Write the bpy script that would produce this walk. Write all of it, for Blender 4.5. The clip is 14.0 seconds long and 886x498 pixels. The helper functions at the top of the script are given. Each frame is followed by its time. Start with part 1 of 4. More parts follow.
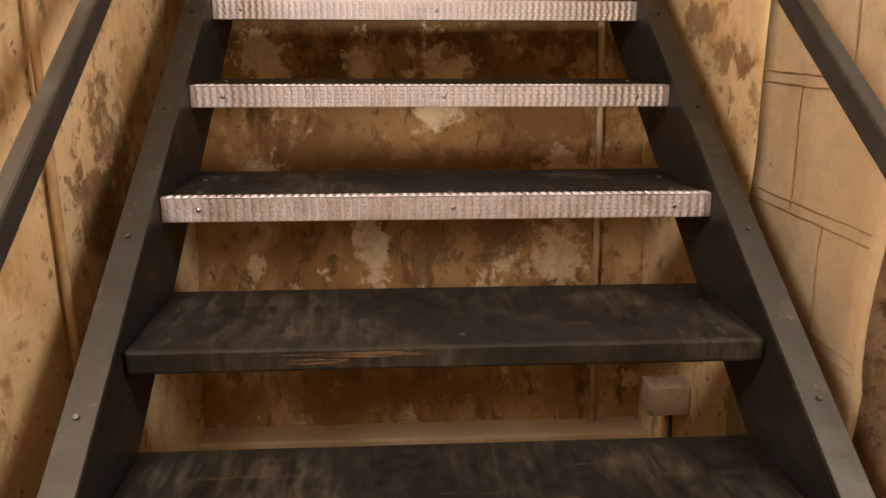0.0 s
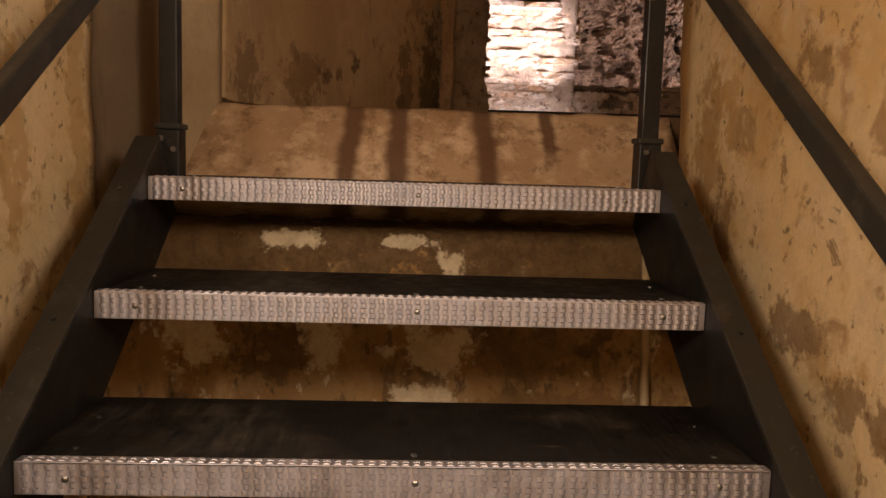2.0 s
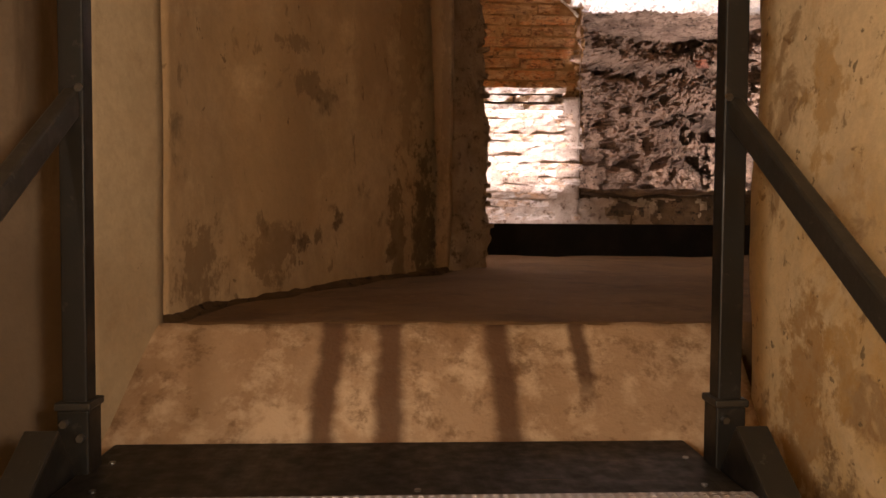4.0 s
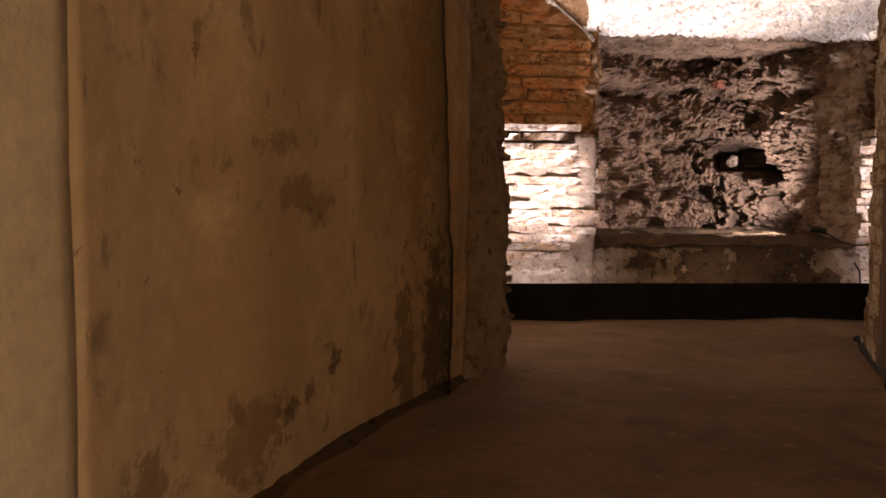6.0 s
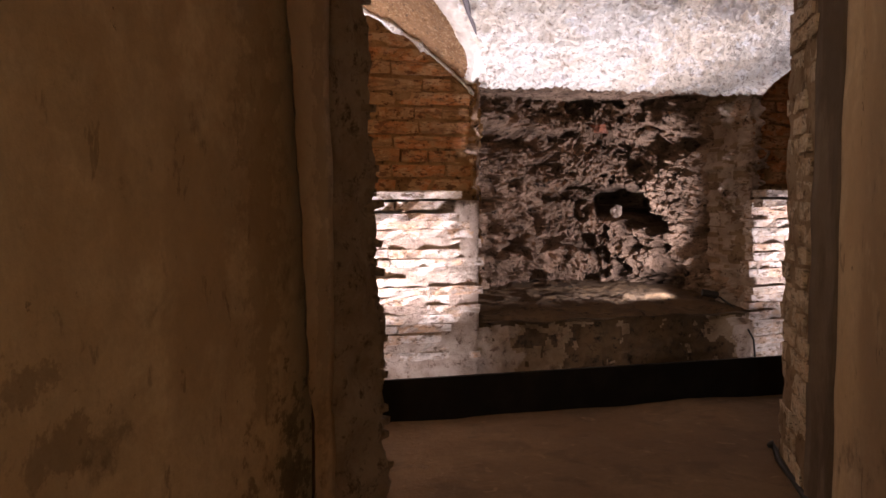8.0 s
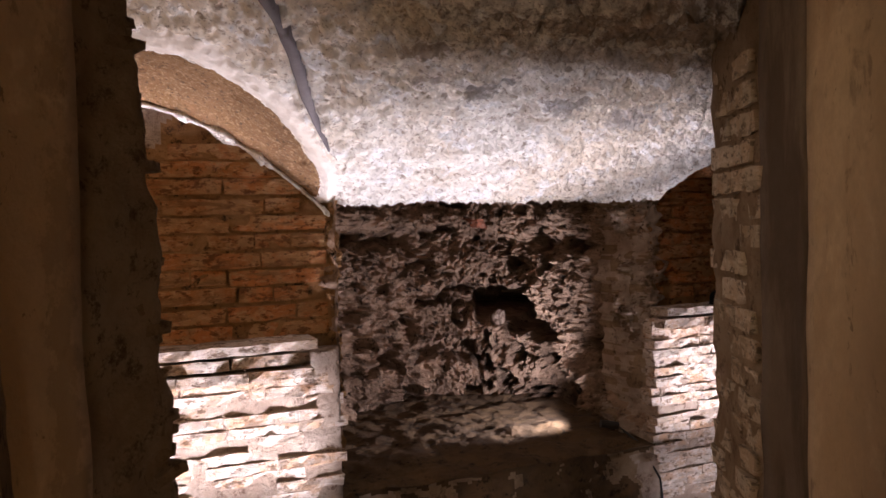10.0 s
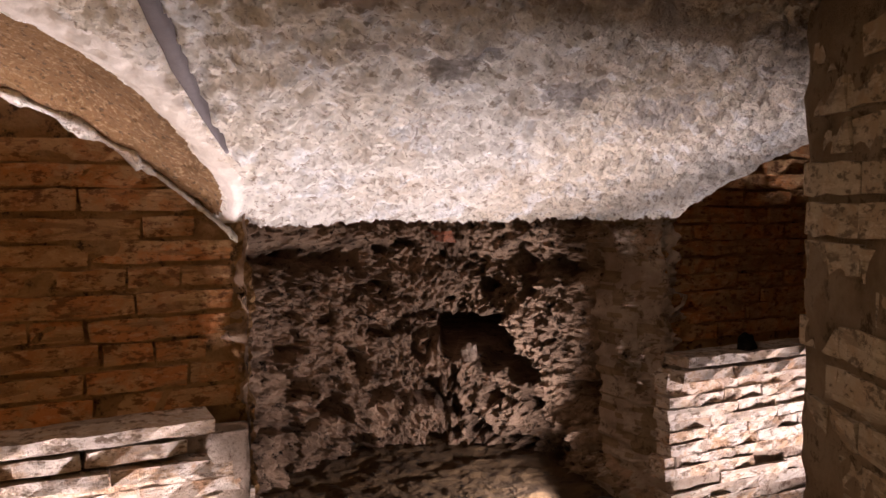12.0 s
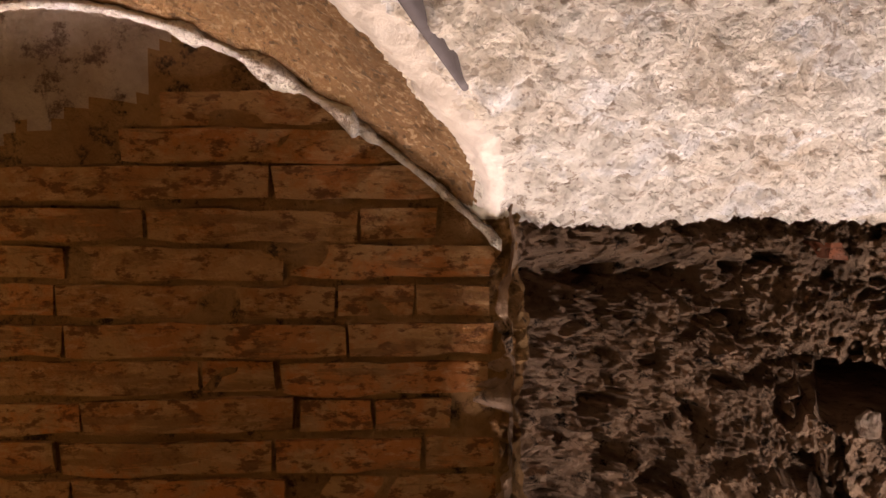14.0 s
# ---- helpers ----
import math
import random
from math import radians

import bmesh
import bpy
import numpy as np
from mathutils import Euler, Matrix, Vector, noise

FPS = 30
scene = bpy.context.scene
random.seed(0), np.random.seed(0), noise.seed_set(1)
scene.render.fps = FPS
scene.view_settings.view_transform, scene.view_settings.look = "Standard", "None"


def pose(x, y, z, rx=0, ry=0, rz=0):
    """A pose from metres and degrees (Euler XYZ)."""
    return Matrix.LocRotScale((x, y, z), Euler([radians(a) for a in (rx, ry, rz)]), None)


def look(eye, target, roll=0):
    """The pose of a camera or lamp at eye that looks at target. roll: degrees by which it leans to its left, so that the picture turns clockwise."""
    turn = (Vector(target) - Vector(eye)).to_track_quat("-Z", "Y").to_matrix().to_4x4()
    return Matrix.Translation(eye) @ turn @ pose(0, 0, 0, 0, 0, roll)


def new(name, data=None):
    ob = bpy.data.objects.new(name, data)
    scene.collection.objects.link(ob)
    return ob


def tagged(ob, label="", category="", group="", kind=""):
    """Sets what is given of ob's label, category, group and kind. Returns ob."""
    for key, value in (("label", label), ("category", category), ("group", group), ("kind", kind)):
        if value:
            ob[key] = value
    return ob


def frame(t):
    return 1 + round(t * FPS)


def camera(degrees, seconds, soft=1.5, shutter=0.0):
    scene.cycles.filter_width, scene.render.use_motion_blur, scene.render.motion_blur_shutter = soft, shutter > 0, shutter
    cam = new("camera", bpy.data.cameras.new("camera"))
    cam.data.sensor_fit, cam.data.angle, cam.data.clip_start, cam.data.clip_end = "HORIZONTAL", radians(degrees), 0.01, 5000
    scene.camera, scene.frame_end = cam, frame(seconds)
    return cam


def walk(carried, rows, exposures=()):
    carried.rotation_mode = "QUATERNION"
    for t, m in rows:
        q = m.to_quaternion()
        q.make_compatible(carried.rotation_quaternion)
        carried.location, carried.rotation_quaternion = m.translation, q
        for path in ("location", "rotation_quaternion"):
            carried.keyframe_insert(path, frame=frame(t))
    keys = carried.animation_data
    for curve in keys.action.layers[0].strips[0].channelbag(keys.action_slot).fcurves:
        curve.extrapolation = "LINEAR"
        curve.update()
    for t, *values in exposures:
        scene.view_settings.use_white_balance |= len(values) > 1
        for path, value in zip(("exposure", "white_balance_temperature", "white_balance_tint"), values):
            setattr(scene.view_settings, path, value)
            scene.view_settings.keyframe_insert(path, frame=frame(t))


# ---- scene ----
cam = camera(58.0, 14.0)
PATH = [
    (0, (-0.095, -2.366, -0.447), (0.03, -0.44, -0.973), 0.2),
    (0.5, (-0.064, -2.196, -0.418), (0.049, -0.241, -0.826), 1.6),
    (1, (0.001, -1.97, -0.309), (0.109, -0.005, -0.662), 1.9),
    (1.5, (0.017, -1.842, -0.211), (0.116, 0.133, -0.509), 2.3),
    (2, (0.004, -1.656, -0.134), (0.091, 0.33, -0.356), 1.7),
    (2.5, (0.004, -1.54, -0.011), (0.102, 0.452, -0.16), 1.1),
    (3, (0.064, -1.403, 0.079), (0.175, 0.591, -0.029), 0.6),
    (3.5, (0.063, -1.317, 0.178), (0.176, 0.678, 0.083), 0.4),
    (4, (-0.006, -1.153, 0.234), (0.097, 0.842, 0.147), 0.4),
    (4.2, (-0.033, -1.102, 0.298), (0.071, 0.893, 0.217), 0.3),
    (6.3, (-0.147, -0.432, 0.682), (0.066, 1.551, 0.537), 0.7),
    (6.5, (-0.156, -0.39, 0.729), (0.078, 1.591, 0.581), 0.8),
    (7, (-0.107, -0.196, 0.78), (0.184, 1.778, 0.64), 0.5),
    (7.5, (-0.079, -0.087, 0.915), (0.285, 1.874, 0.772), -0.1),
    (8, (-0.047, 0.073, 0.977), (0.46, 2.003, 0.836), -0.1),
    (8.5, (-0.016, 0.219, 1.127), (0.627, 2.108, 0.995), -0.4),
    (9, (0.046, 0.35, 1.169), (0.761, 2.216, 1.103), -0.8),
    (9.2, (0.096, 0.436, 1.219), (0.829, 2.296, 1.175), -1.0),
    (11.3, (0.398, 1.194, 1.512), (1.305, 2.973, 1.399), -0.9),
    (11.5, (0.465, 1.286, 1.51), (1.372, 3.065, 1.409), -0.8),
    (12, (0.59, 1.493, 1.513), (1.475, 3.283, 1.413), -0.5),
    (12.5, (0.674, 1.747, 1.508), (1.525, 3.554, 1.417), -0.1),
    (13, (0.746, 1.988, 1.509), (1.559, 3.813, 1.423), 0.2),
    (13.5, (0.843, 2.182, 1.488), (1.387, 4.105, 1.41), -0.2),
    (14, (0.887, 2.329, 1.472), (0.981, 4.325, 1.41), -0.1),
]
walk(cam, [(t, look(eye, target, roll)) for t, eye, target, roll in PATH],
     [(0, 0.75, 6300, 11), (1.0, 0.2, 6900, 13), (1.5, 0.1, 6900, 13), (4.0, 0.2, 6900, 12), (6.5, 0.0, 6600, 11), (9.0, -0.3, 6000, 10), (11.3, -0.42, 6200, 10), (12.0, -0.53, 6800, 11), (13.0, -0.64, 7000, 11), (13.5, -0.80, 7300, 11), (14.0, -0.68, 8000, 11)])

# ---- world, lamps ----
world = bpy.data.worlds.new("world")
world.use_nodes = True
scene.world = world
world.node_tree.nodes["Background"].inputs[0].default_value = (0.02, 0.016, 0.012, 1)
world.node_tree.nodes["Background"].inputs[1].default_value = 0.08


def lamp(name, kind, m, watts, colour, size=0.1, cone=90, blend=0.5, size_y=0.0):
    data = bpy.data.lights.new(name, kind)
    data.energy, data.color = watts, colour
    if kind == "AREA":
        data.shape, data.size, data.size_y = "RECTANGLE", size, size_y or size
    else:
        data.shadow_soft_size = size
    if kind == "SPOT":
        data.spot_size, data.spot_blend = radians(cone), blend
    ob = new(name, data)
    ob.matrix_world = m
    return ob


WARM, COOL = (1.0, 0.83, 0.66), (1.0, 0.90, 1.0)
lamp("stair_lamp", "POINT", pose(-0.95, -2.15, 0.60), 112, WARM, 0.20)
# Unseen second source, added to brighten the left stair wall.
lamp("stair_fill_right", "POINT", pose(1.20, -2.10, 0.75), 112, WARM, 0.28)
# Fill spot with no fixture, added to brighten the right wall and jamb.
lamp("passage_fill", "SPOT", look((0.42, 1.95, 1.97), (1.45, 1.75, 0.70)), 9, (1.0, 0.74, 0.50), 0.05, 120, 0.8)
lamp("uplight_middle", "SPOT", look((1.75, 3.405, 0.05), (1.52, 2.50, 1.80)), 375, COOL, 0.03, 98, 0.65)
# Extra unseen spot behind the board, added to brighten the vault's left cove.
lamp("uplight_left_vault", "SPOT", look((0.50, 3.405, 0.05), (0.42, 2.72, 1.80)), 120, COOL, 0.03, 84, 0.7)
STRIPS = (("uplight_left", 0.33, 1.3, 13, 72, 40), ("wash_left", 0.33, 1.3, 2.0, 40, 120), ("uplight_right", 3.13, 1.15, 10, 72, 40), ("wash_right", 3.13, 1.15, 2.0, 40, 120))
for name, x, length, watts, tilt, spread in STRIPS:
    strip = lamp(name, "AREA", look((x, 3.395, 0.05), (x, 3.395 + math.cos(radians(tilt)), 0.05 + math.sin(radians(tilt)))), watts, COOL, length, size_y=0.03)
    strip.data.spread = radians(spread)
# Unseen warm source, added to brighten the upper left bricks and arch.
lamp("chamber_fill", "POINT", pose(-0.50, 2.92, 1.25), 17, (1.0, 0.66, 0.36), 0.05)
lamp("sill_spot", "SPOT", look((2.33, 3.83, 0.50), (1.70, 4.75, 1.00)), 82, COOL, 0.02, 124, 0.5)


# ---- materials ----
class Nodes:
    """A node material under construction."""

    def __init__(self, name, rough=0.9, metal=0.0, spec=0.3):
        self.mat = bpy.data.materials.new(name)
        self.mat.use_nodes = True
        self.t = self.mat.node_tree
        self.b = self.t.nodes["Principled BSDF"]
        self.b.inputs["Roughness"].default_value = rough
        self.b.inputs["Metallic"].default_value = metal
        self.b.inputs["Specular IOR Level"].default_value = spec
        tc = self.n("ShaderNodeTexCoord")
        self.co = tc.outputs["Object"]

    def n(self, kind, **inputs):
        node = self.t.nodes.new(kind)
        for key, value in inputs.items():
            self.put(node.inputs[key.replace("_", " ")], value)
        return node

    def put(self, socket, value):
        if isinstance(value, bpy.types.NodeSocket):
            self.t.links.new(value, socket)
        else:
            socket.default_value = value

    def scaled(self, s):
        node = self.n("ShaderNodeMapping")
        self.put(node.inputs["Vector"], self.co)
        node.inputs["Scale"].default_value = s if isinstance(s, tuple) else (s, s, s)
        return node.outputs[0]

    def shifted(self):
        """Moves the pattern by a random amount for each piece."""
        rnd = self.n("ShaderNodeObjectInfo").outputs["Random"]
        mul = self.n("ShaderNodeVectorMath")
        mul.operation = "SCALE"
        mul.inputs[0].default_value = (17.0, 31.0, 23.0)
        self.put(mul.inputs["Scale"], rnd)
        add = self.n("ShaderNodeVectorMath")
        self.put(add.inputs[0], self.co)
        self.put(add.inputs[1], mul.outputs[0])
        self.co = add.outputs[0]
        return rnd

    def noise(self, s, detail=6.0, rough=0.6, distort=0.0):
        node = self.n("ShaderNodeTexNoise", Scale=1.0, Detail=detail, Roughness=rough, Distortion=distort)
        self.put(node.inputs["Vector"], self.scaled(s))
        return node.outputs[0]

    def voronoi(self, s, feature="F1"):
        node = self.n("ShaderNodeTexVoronoi", Scale=1.0)
        node.feature = feature
        self.put(node.inputs["Vector"], self.scaled(s))
        return node.outputs[0]

    def ramp(self, fac, lo, hi):
        node = self.n("ShaderNodeMapRange")
        node.interpolation_type = "SMOOTHSTEP"
        self.put(node.inputs[0], fac)
        node.inputs[1].default_value, node.inputs[2].default_value = lo, hi
        return node.outputs[0]

    def math(self, op, a, b=0.0):
        node = self.n("ShaderNodeMath")
        node.operation = op
        self.put(node.inputs[0], a)
        self.put(node.inputs[1], b)
        return node.outputs[0]

    def mix(self, fac, a, b):
        node = self.n("ShaderNodeMix")
        node.data_type = "RGBA"
        self.put(node.inputs[0], fac)
        self.put(node.inputs[6], a if isinstance(a, bpy.types.NodeSocket) else (*a, 1))
        self.put(node.inputs[7], b if isinstance(b, bpy.types.NodeSocket) else (*b, 1))
        return node.outputs[2]

    def bump(self, height, strength, distance, under=None):
        node = self.n("ShaderNodeBump", Strength=strength, Distance=distance, Height=height)
        if under is not None:
            self.put(node.inputs["Normal"], under)
        return node.outputs[0]

    def done(self, colour, normal=None, rough=None):
        self.put(self.b.inputs["Base Color"], colour if isinstance(colour, bpy.types.NodeSocket) else (*colour, 1))
        if normal is not None:
            self.put(self.b.inputs["Normal"], normal)
        if rough is not None:
            self.put(self.b.inputs["Roughness"], rough)
        return self.mat


def plaster(name, base, second, layers, bump=0.5, fine=90.0, stains=()):
    """Old wall plaster. layers: (colour, scale, low, high, distortion, strength) laid one over the other;
    stains: (place, sizes, colour, strength), ragged marks such as damp; in M_UNDER also shade below the top tread."""
    m = Nodes(name, 0.88, spec=0.25)
    c = m.mix(m.ramp(m.noise(1.7, 5), 0.38, 0.62), base, second)
    for colour, scale, lo, hi, distort, strength in layers:
        c = m.mix(m.math("MULTIPLY", m.ramp(m.noise(scale, 9, 0.64, distort), lo, hi), strength), c, colour)
    if stains:
        ragged = m.math("MULTIPLY", m.math("SUBTRACT", m.noise(17.0, 9, 0.72), 0.5), 4.2)
        for place, sizes, colour, strength in stains:
            sub = m.n("ShaderNodeVectorMath")
            sub.operation = "SUBTRACT"
            m.put(sub.inputs[0], m.co)
            sub.inputs[1].default_value = place
            div = m.n("ShaderNodeVectorMath")
            div.operation = "DIVIDE"
            m.put(div.inputs[0], sub.outputs[0])
            div.inputs[1].default_value = sizes
            far = m.n("ShaderNodeVectorMath")
            far.operation = "LENGTH"
            m.put(far.inputs[0], div.outputs[0])
            d = m.math("ADD", far.outputs["Value"], ragged)
            c = m.mix(m.math("MULTIPLY", m.math("SUBTRACT", 1.0, m.ramp(d, 0.55, 1.05)), strength), c, colour)
    mottle = m.noise(24.0, 7, 0.7)
    c = m.mix(m.math("MULTIPLY", m.ramp(mottle, 0.40, 0.68), 0.35), c, tuple(v * 0.6 for v in base))
    grain = m.noise(fine, 4)
    c = m.mix(m.math("MULTIPLY", m.ramp(grain, 0.3, 0.75), 0.22), c, tuple(v * 0.55 for v in base))
    n1 = m.bump(m.noise(9.0, 8, 0.65), 0.35 * bump, 0.03)
    n2 = m.bump(mottle, 0.5 * bump, 0.012, n1)
    return m.done(c, m.bump(grain, 0.5 * bump, 0.004, n2))


BROWN, DARK, PALE = (0.15, 0.075, 0.025), (0.045, 0.027, 0.014), (0.56, 0.46, 0.33)
RUST, BISTRE_SPOT = (0.40, 0.235, 0.075), (0.14, 0.07, 0.022)
M_OCHRE = plaster("ochre_plaster", (0.66, 0.53, 0.34), (0.60, 0.44, 0.24), [
    ((0.46, 0.29, 0.11), 2.1, 0.48, 0.66, 0.3, 0.75), (PALE, 3.2, 0.54, 0.64, 0.3, 0.55), (RUST, 4.6, 0.56, 0.66, 0.4, 0.7),
    ((0.24, 0.13, 0.05), 7.5, 0.55, 0.64, 0.5, 0.75), (BROWN, 13.0, 0.60, 0.65, 0.4, 0.75), (DARK, 30.0, 0.62, 0.66, 0.3, 0.75)], stains=[
    ((0.70, 0.20, -0.10), (0.3, 0.09, 0.24), (0.28, 0.14, 0.035), 0.75), ((0.70, 0.17, 0.45), (0.3, 0.06, 0.12), RUST, 0.7), ((0.70, -0.28, -0.42), (0.3, 0.10, 0.06), BROWN, 0.8),
    ((0.70, -0.45, -0.50), (0.3, 0.07, 0.05), BROWN, 0.8), ((0.70, -0.52, -0.85), (0.3, 0.12, 0.25), RUST, 0.7), ((0.70, 0.30, -0.45), (0.3, 0.14, 0.3), RUST, 0.7),
    ((-0.70, -0.62, -0.85), (0.3, 0.20, 0.30), (0.10, 0.055, 0.022), 0.8), ((-0.70, -0.42, -0.58), (0.3, 0.12, 0.12), RUST, 0.7), ((-0.70, -0.2, -0.1), (0.3, 0.06, 0.22), RUST, 0.7),
    ((-0.70, -0.72, -0.80), (0.3, 0.13, 0.11), BISTRE_SPOT, 0.85), ((-0.70, -0.80, -0.96), (0.3, 0.10, 0.10), (0.60, 0.50, 0.36), 0.6), ((0.70, -0.554, -0.51), (0.3, 0.06, 0.05), BISTRE_SPOT, 0.85), ((0.70, 0.084, -0.257), (0.3, 0.07, 0.11), BISTRE_SPOT, 0.75), ((0.70, 0.08, 0.02), (0.3, 0.05, 0.10), RUST, 0.8), ((0.70, -0.33, 0.28), (0.3, 0.07, 0.06), BROWN, 0.75), ((0.70, -0.27, 0.05), (0.3, 0.06, 0.05), BROWN, 0.75), ((-0.70, -0.85, -1.2), (0.3, 0.12, 0.25), (0.13, 0.07, 0.03), 0.7), ((-0.70, 0.08, -0.1), (0.3, 0.05, 0.5), RUST, 0.6)])
OLD_LIME, UMBER, BISTRE = (0.60, 0.50, 0.35), (0.16, 0.085, 0.032), (0.075, 0.042, 0.018)
M_UNDER = plaster("stained_shaded_plaster", (0.34, 0.22, 0.10), (0.25, 0.14, 0.053), [
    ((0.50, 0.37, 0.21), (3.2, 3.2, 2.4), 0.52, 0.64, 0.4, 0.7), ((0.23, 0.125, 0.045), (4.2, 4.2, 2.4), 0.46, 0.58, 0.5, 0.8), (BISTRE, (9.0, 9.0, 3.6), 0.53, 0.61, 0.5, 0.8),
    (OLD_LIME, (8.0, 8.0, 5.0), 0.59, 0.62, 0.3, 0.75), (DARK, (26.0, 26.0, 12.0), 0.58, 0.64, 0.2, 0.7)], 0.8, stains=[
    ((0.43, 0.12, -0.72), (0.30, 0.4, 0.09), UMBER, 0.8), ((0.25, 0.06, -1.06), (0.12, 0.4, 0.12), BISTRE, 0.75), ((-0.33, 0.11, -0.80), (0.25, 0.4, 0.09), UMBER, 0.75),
    # The last two of this line paint the shade under the top tread.
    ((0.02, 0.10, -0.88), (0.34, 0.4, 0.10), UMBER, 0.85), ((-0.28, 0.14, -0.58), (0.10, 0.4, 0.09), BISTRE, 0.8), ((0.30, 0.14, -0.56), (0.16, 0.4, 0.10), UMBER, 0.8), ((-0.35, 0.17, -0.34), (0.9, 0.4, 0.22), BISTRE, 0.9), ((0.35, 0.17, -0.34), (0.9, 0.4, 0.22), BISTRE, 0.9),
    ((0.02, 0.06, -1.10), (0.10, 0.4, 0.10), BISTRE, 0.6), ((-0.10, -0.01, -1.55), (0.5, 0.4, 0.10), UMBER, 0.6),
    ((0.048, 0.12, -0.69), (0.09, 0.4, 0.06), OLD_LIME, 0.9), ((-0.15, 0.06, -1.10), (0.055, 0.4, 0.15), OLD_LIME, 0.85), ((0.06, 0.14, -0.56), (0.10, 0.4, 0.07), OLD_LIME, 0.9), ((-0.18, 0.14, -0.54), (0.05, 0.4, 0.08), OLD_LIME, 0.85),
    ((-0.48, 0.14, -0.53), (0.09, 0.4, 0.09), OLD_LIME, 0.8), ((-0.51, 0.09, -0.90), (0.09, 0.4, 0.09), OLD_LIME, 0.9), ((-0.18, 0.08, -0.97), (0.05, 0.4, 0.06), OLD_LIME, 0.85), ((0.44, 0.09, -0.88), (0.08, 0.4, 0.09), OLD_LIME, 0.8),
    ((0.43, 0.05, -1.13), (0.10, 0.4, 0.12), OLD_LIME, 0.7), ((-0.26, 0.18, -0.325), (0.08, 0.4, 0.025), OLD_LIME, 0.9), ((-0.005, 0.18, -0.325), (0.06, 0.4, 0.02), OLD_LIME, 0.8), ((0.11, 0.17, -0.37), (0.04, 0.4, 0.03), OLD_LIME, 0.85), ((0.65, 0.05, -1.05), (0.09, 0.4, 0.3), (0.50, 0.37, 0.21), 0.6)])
M_MASONRY = plaster("pale_block_plaster", (0.42, 0.34, 0.24), (0.36, 0.275, 0.175), [
    (BROWN, 2.4, 0.54, 0.70, 0.3, 0.4), (DARK, 19.0, 0.66, 0.70, 0.3, 0.6)])
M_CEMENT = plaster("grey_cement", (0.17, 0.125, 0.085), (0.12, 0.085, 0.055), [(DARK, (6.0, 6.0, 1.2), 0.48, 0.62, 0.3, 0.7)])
M_RETURN = plaster("cream_plaster", (0.45, 0.36, 0.235), (0.37, 0.28, 0.175), [(BROWN, 2.2, 0.54, 0.70, 0.3, 0.5), (DARK, 22.0, 0.70, 0.74, 0.3, 0.6)])
M_KERB = plaster("pale_concrete", (0.46, 0.36, 0.24), (0.38, 0.28, 0.17), [(BROWN, 6.0, 0.54, 0.66, 0.3, 0.6)])
SPOT = (0.075, 0.042, 0.02)
M_PASSAGE = plaster("brown_plaster", (0.50, 0.365, 0.22), (0.42, 0.295, 0.165), [
    ((0.36, 0.24, 0.13), (2.2, 2.2, 1.4), 0.46, 0.60, 0.3, 0.75), ((0.62, 0.47, 0.29), 3.6, 0.54, 0.66, 0.3, 0.5), (DARK, 5.5, 0.575, 0.70, 0.3, 0.6), (DARK, (16.0, 16.0, 7.0), 0.60, 0.68, 0.2, 0.5), (SPOT, 15.0, 0.65, 0.69, 0.2, 0.7)], stains=[
    ((-0.193, 1.424, 0.209), (0.05, 0.05, 0.040), SPOT, 0.85), ((-0.240, 1.320, 0.165), (0.04, 0.04, 0.035), SPOT, 0.8), ((-0.288, 1.218, 0.147), (0.05, 0.06, 0.030), SPOT, 0.85),
    ((-0.35, 1.10, 0.13), (0.12, 0.14, 0.09), (0.16, 0.095, 0.045), 0.7), ((-0.47, 0.75, 0.10), (0.15, 0.15, 0.12), (0.16, 0.095, 0.045), 0.7), ((-0.30, 1.30, 0.62), (0.10, 0.12, 0.05), SPOT, 0.55), ((-0.33, 1.18, 0.72), (0.08, 0.10, 0.04), SPOT, 0.5),
    ((0.10, 1.97, 0.12), (0.16, 0.10, 0.42), (0.08, 0.05, 0.026), 0.85), ((-0.02, 1.80, 0.10), (0.07, 0.09, 0.30), (0.11, 0.065, 0.03), 0.75), ((0.02, 1.86, 1.0), (0.09, 0.12, 0.7), (0.20, 0.13, 0.07), 0.5), ((0.17, 2.10, 1.0), (0.03, 0.05, 0.9), (0.18, 0.12, 0.065), 0.5)])
M_FLOOR = plaster("earth_floor", (0.165, 0.10, 0.05), (0.12, 0.07, 0.034), [(DARK, 5.0, 0.50, 0.66, 0.5, 0.5), ((0.28, 0.18, 0.10), 14.0, 0.58, 0.68, 0.5, 0.4)], 0.8, 60.0)
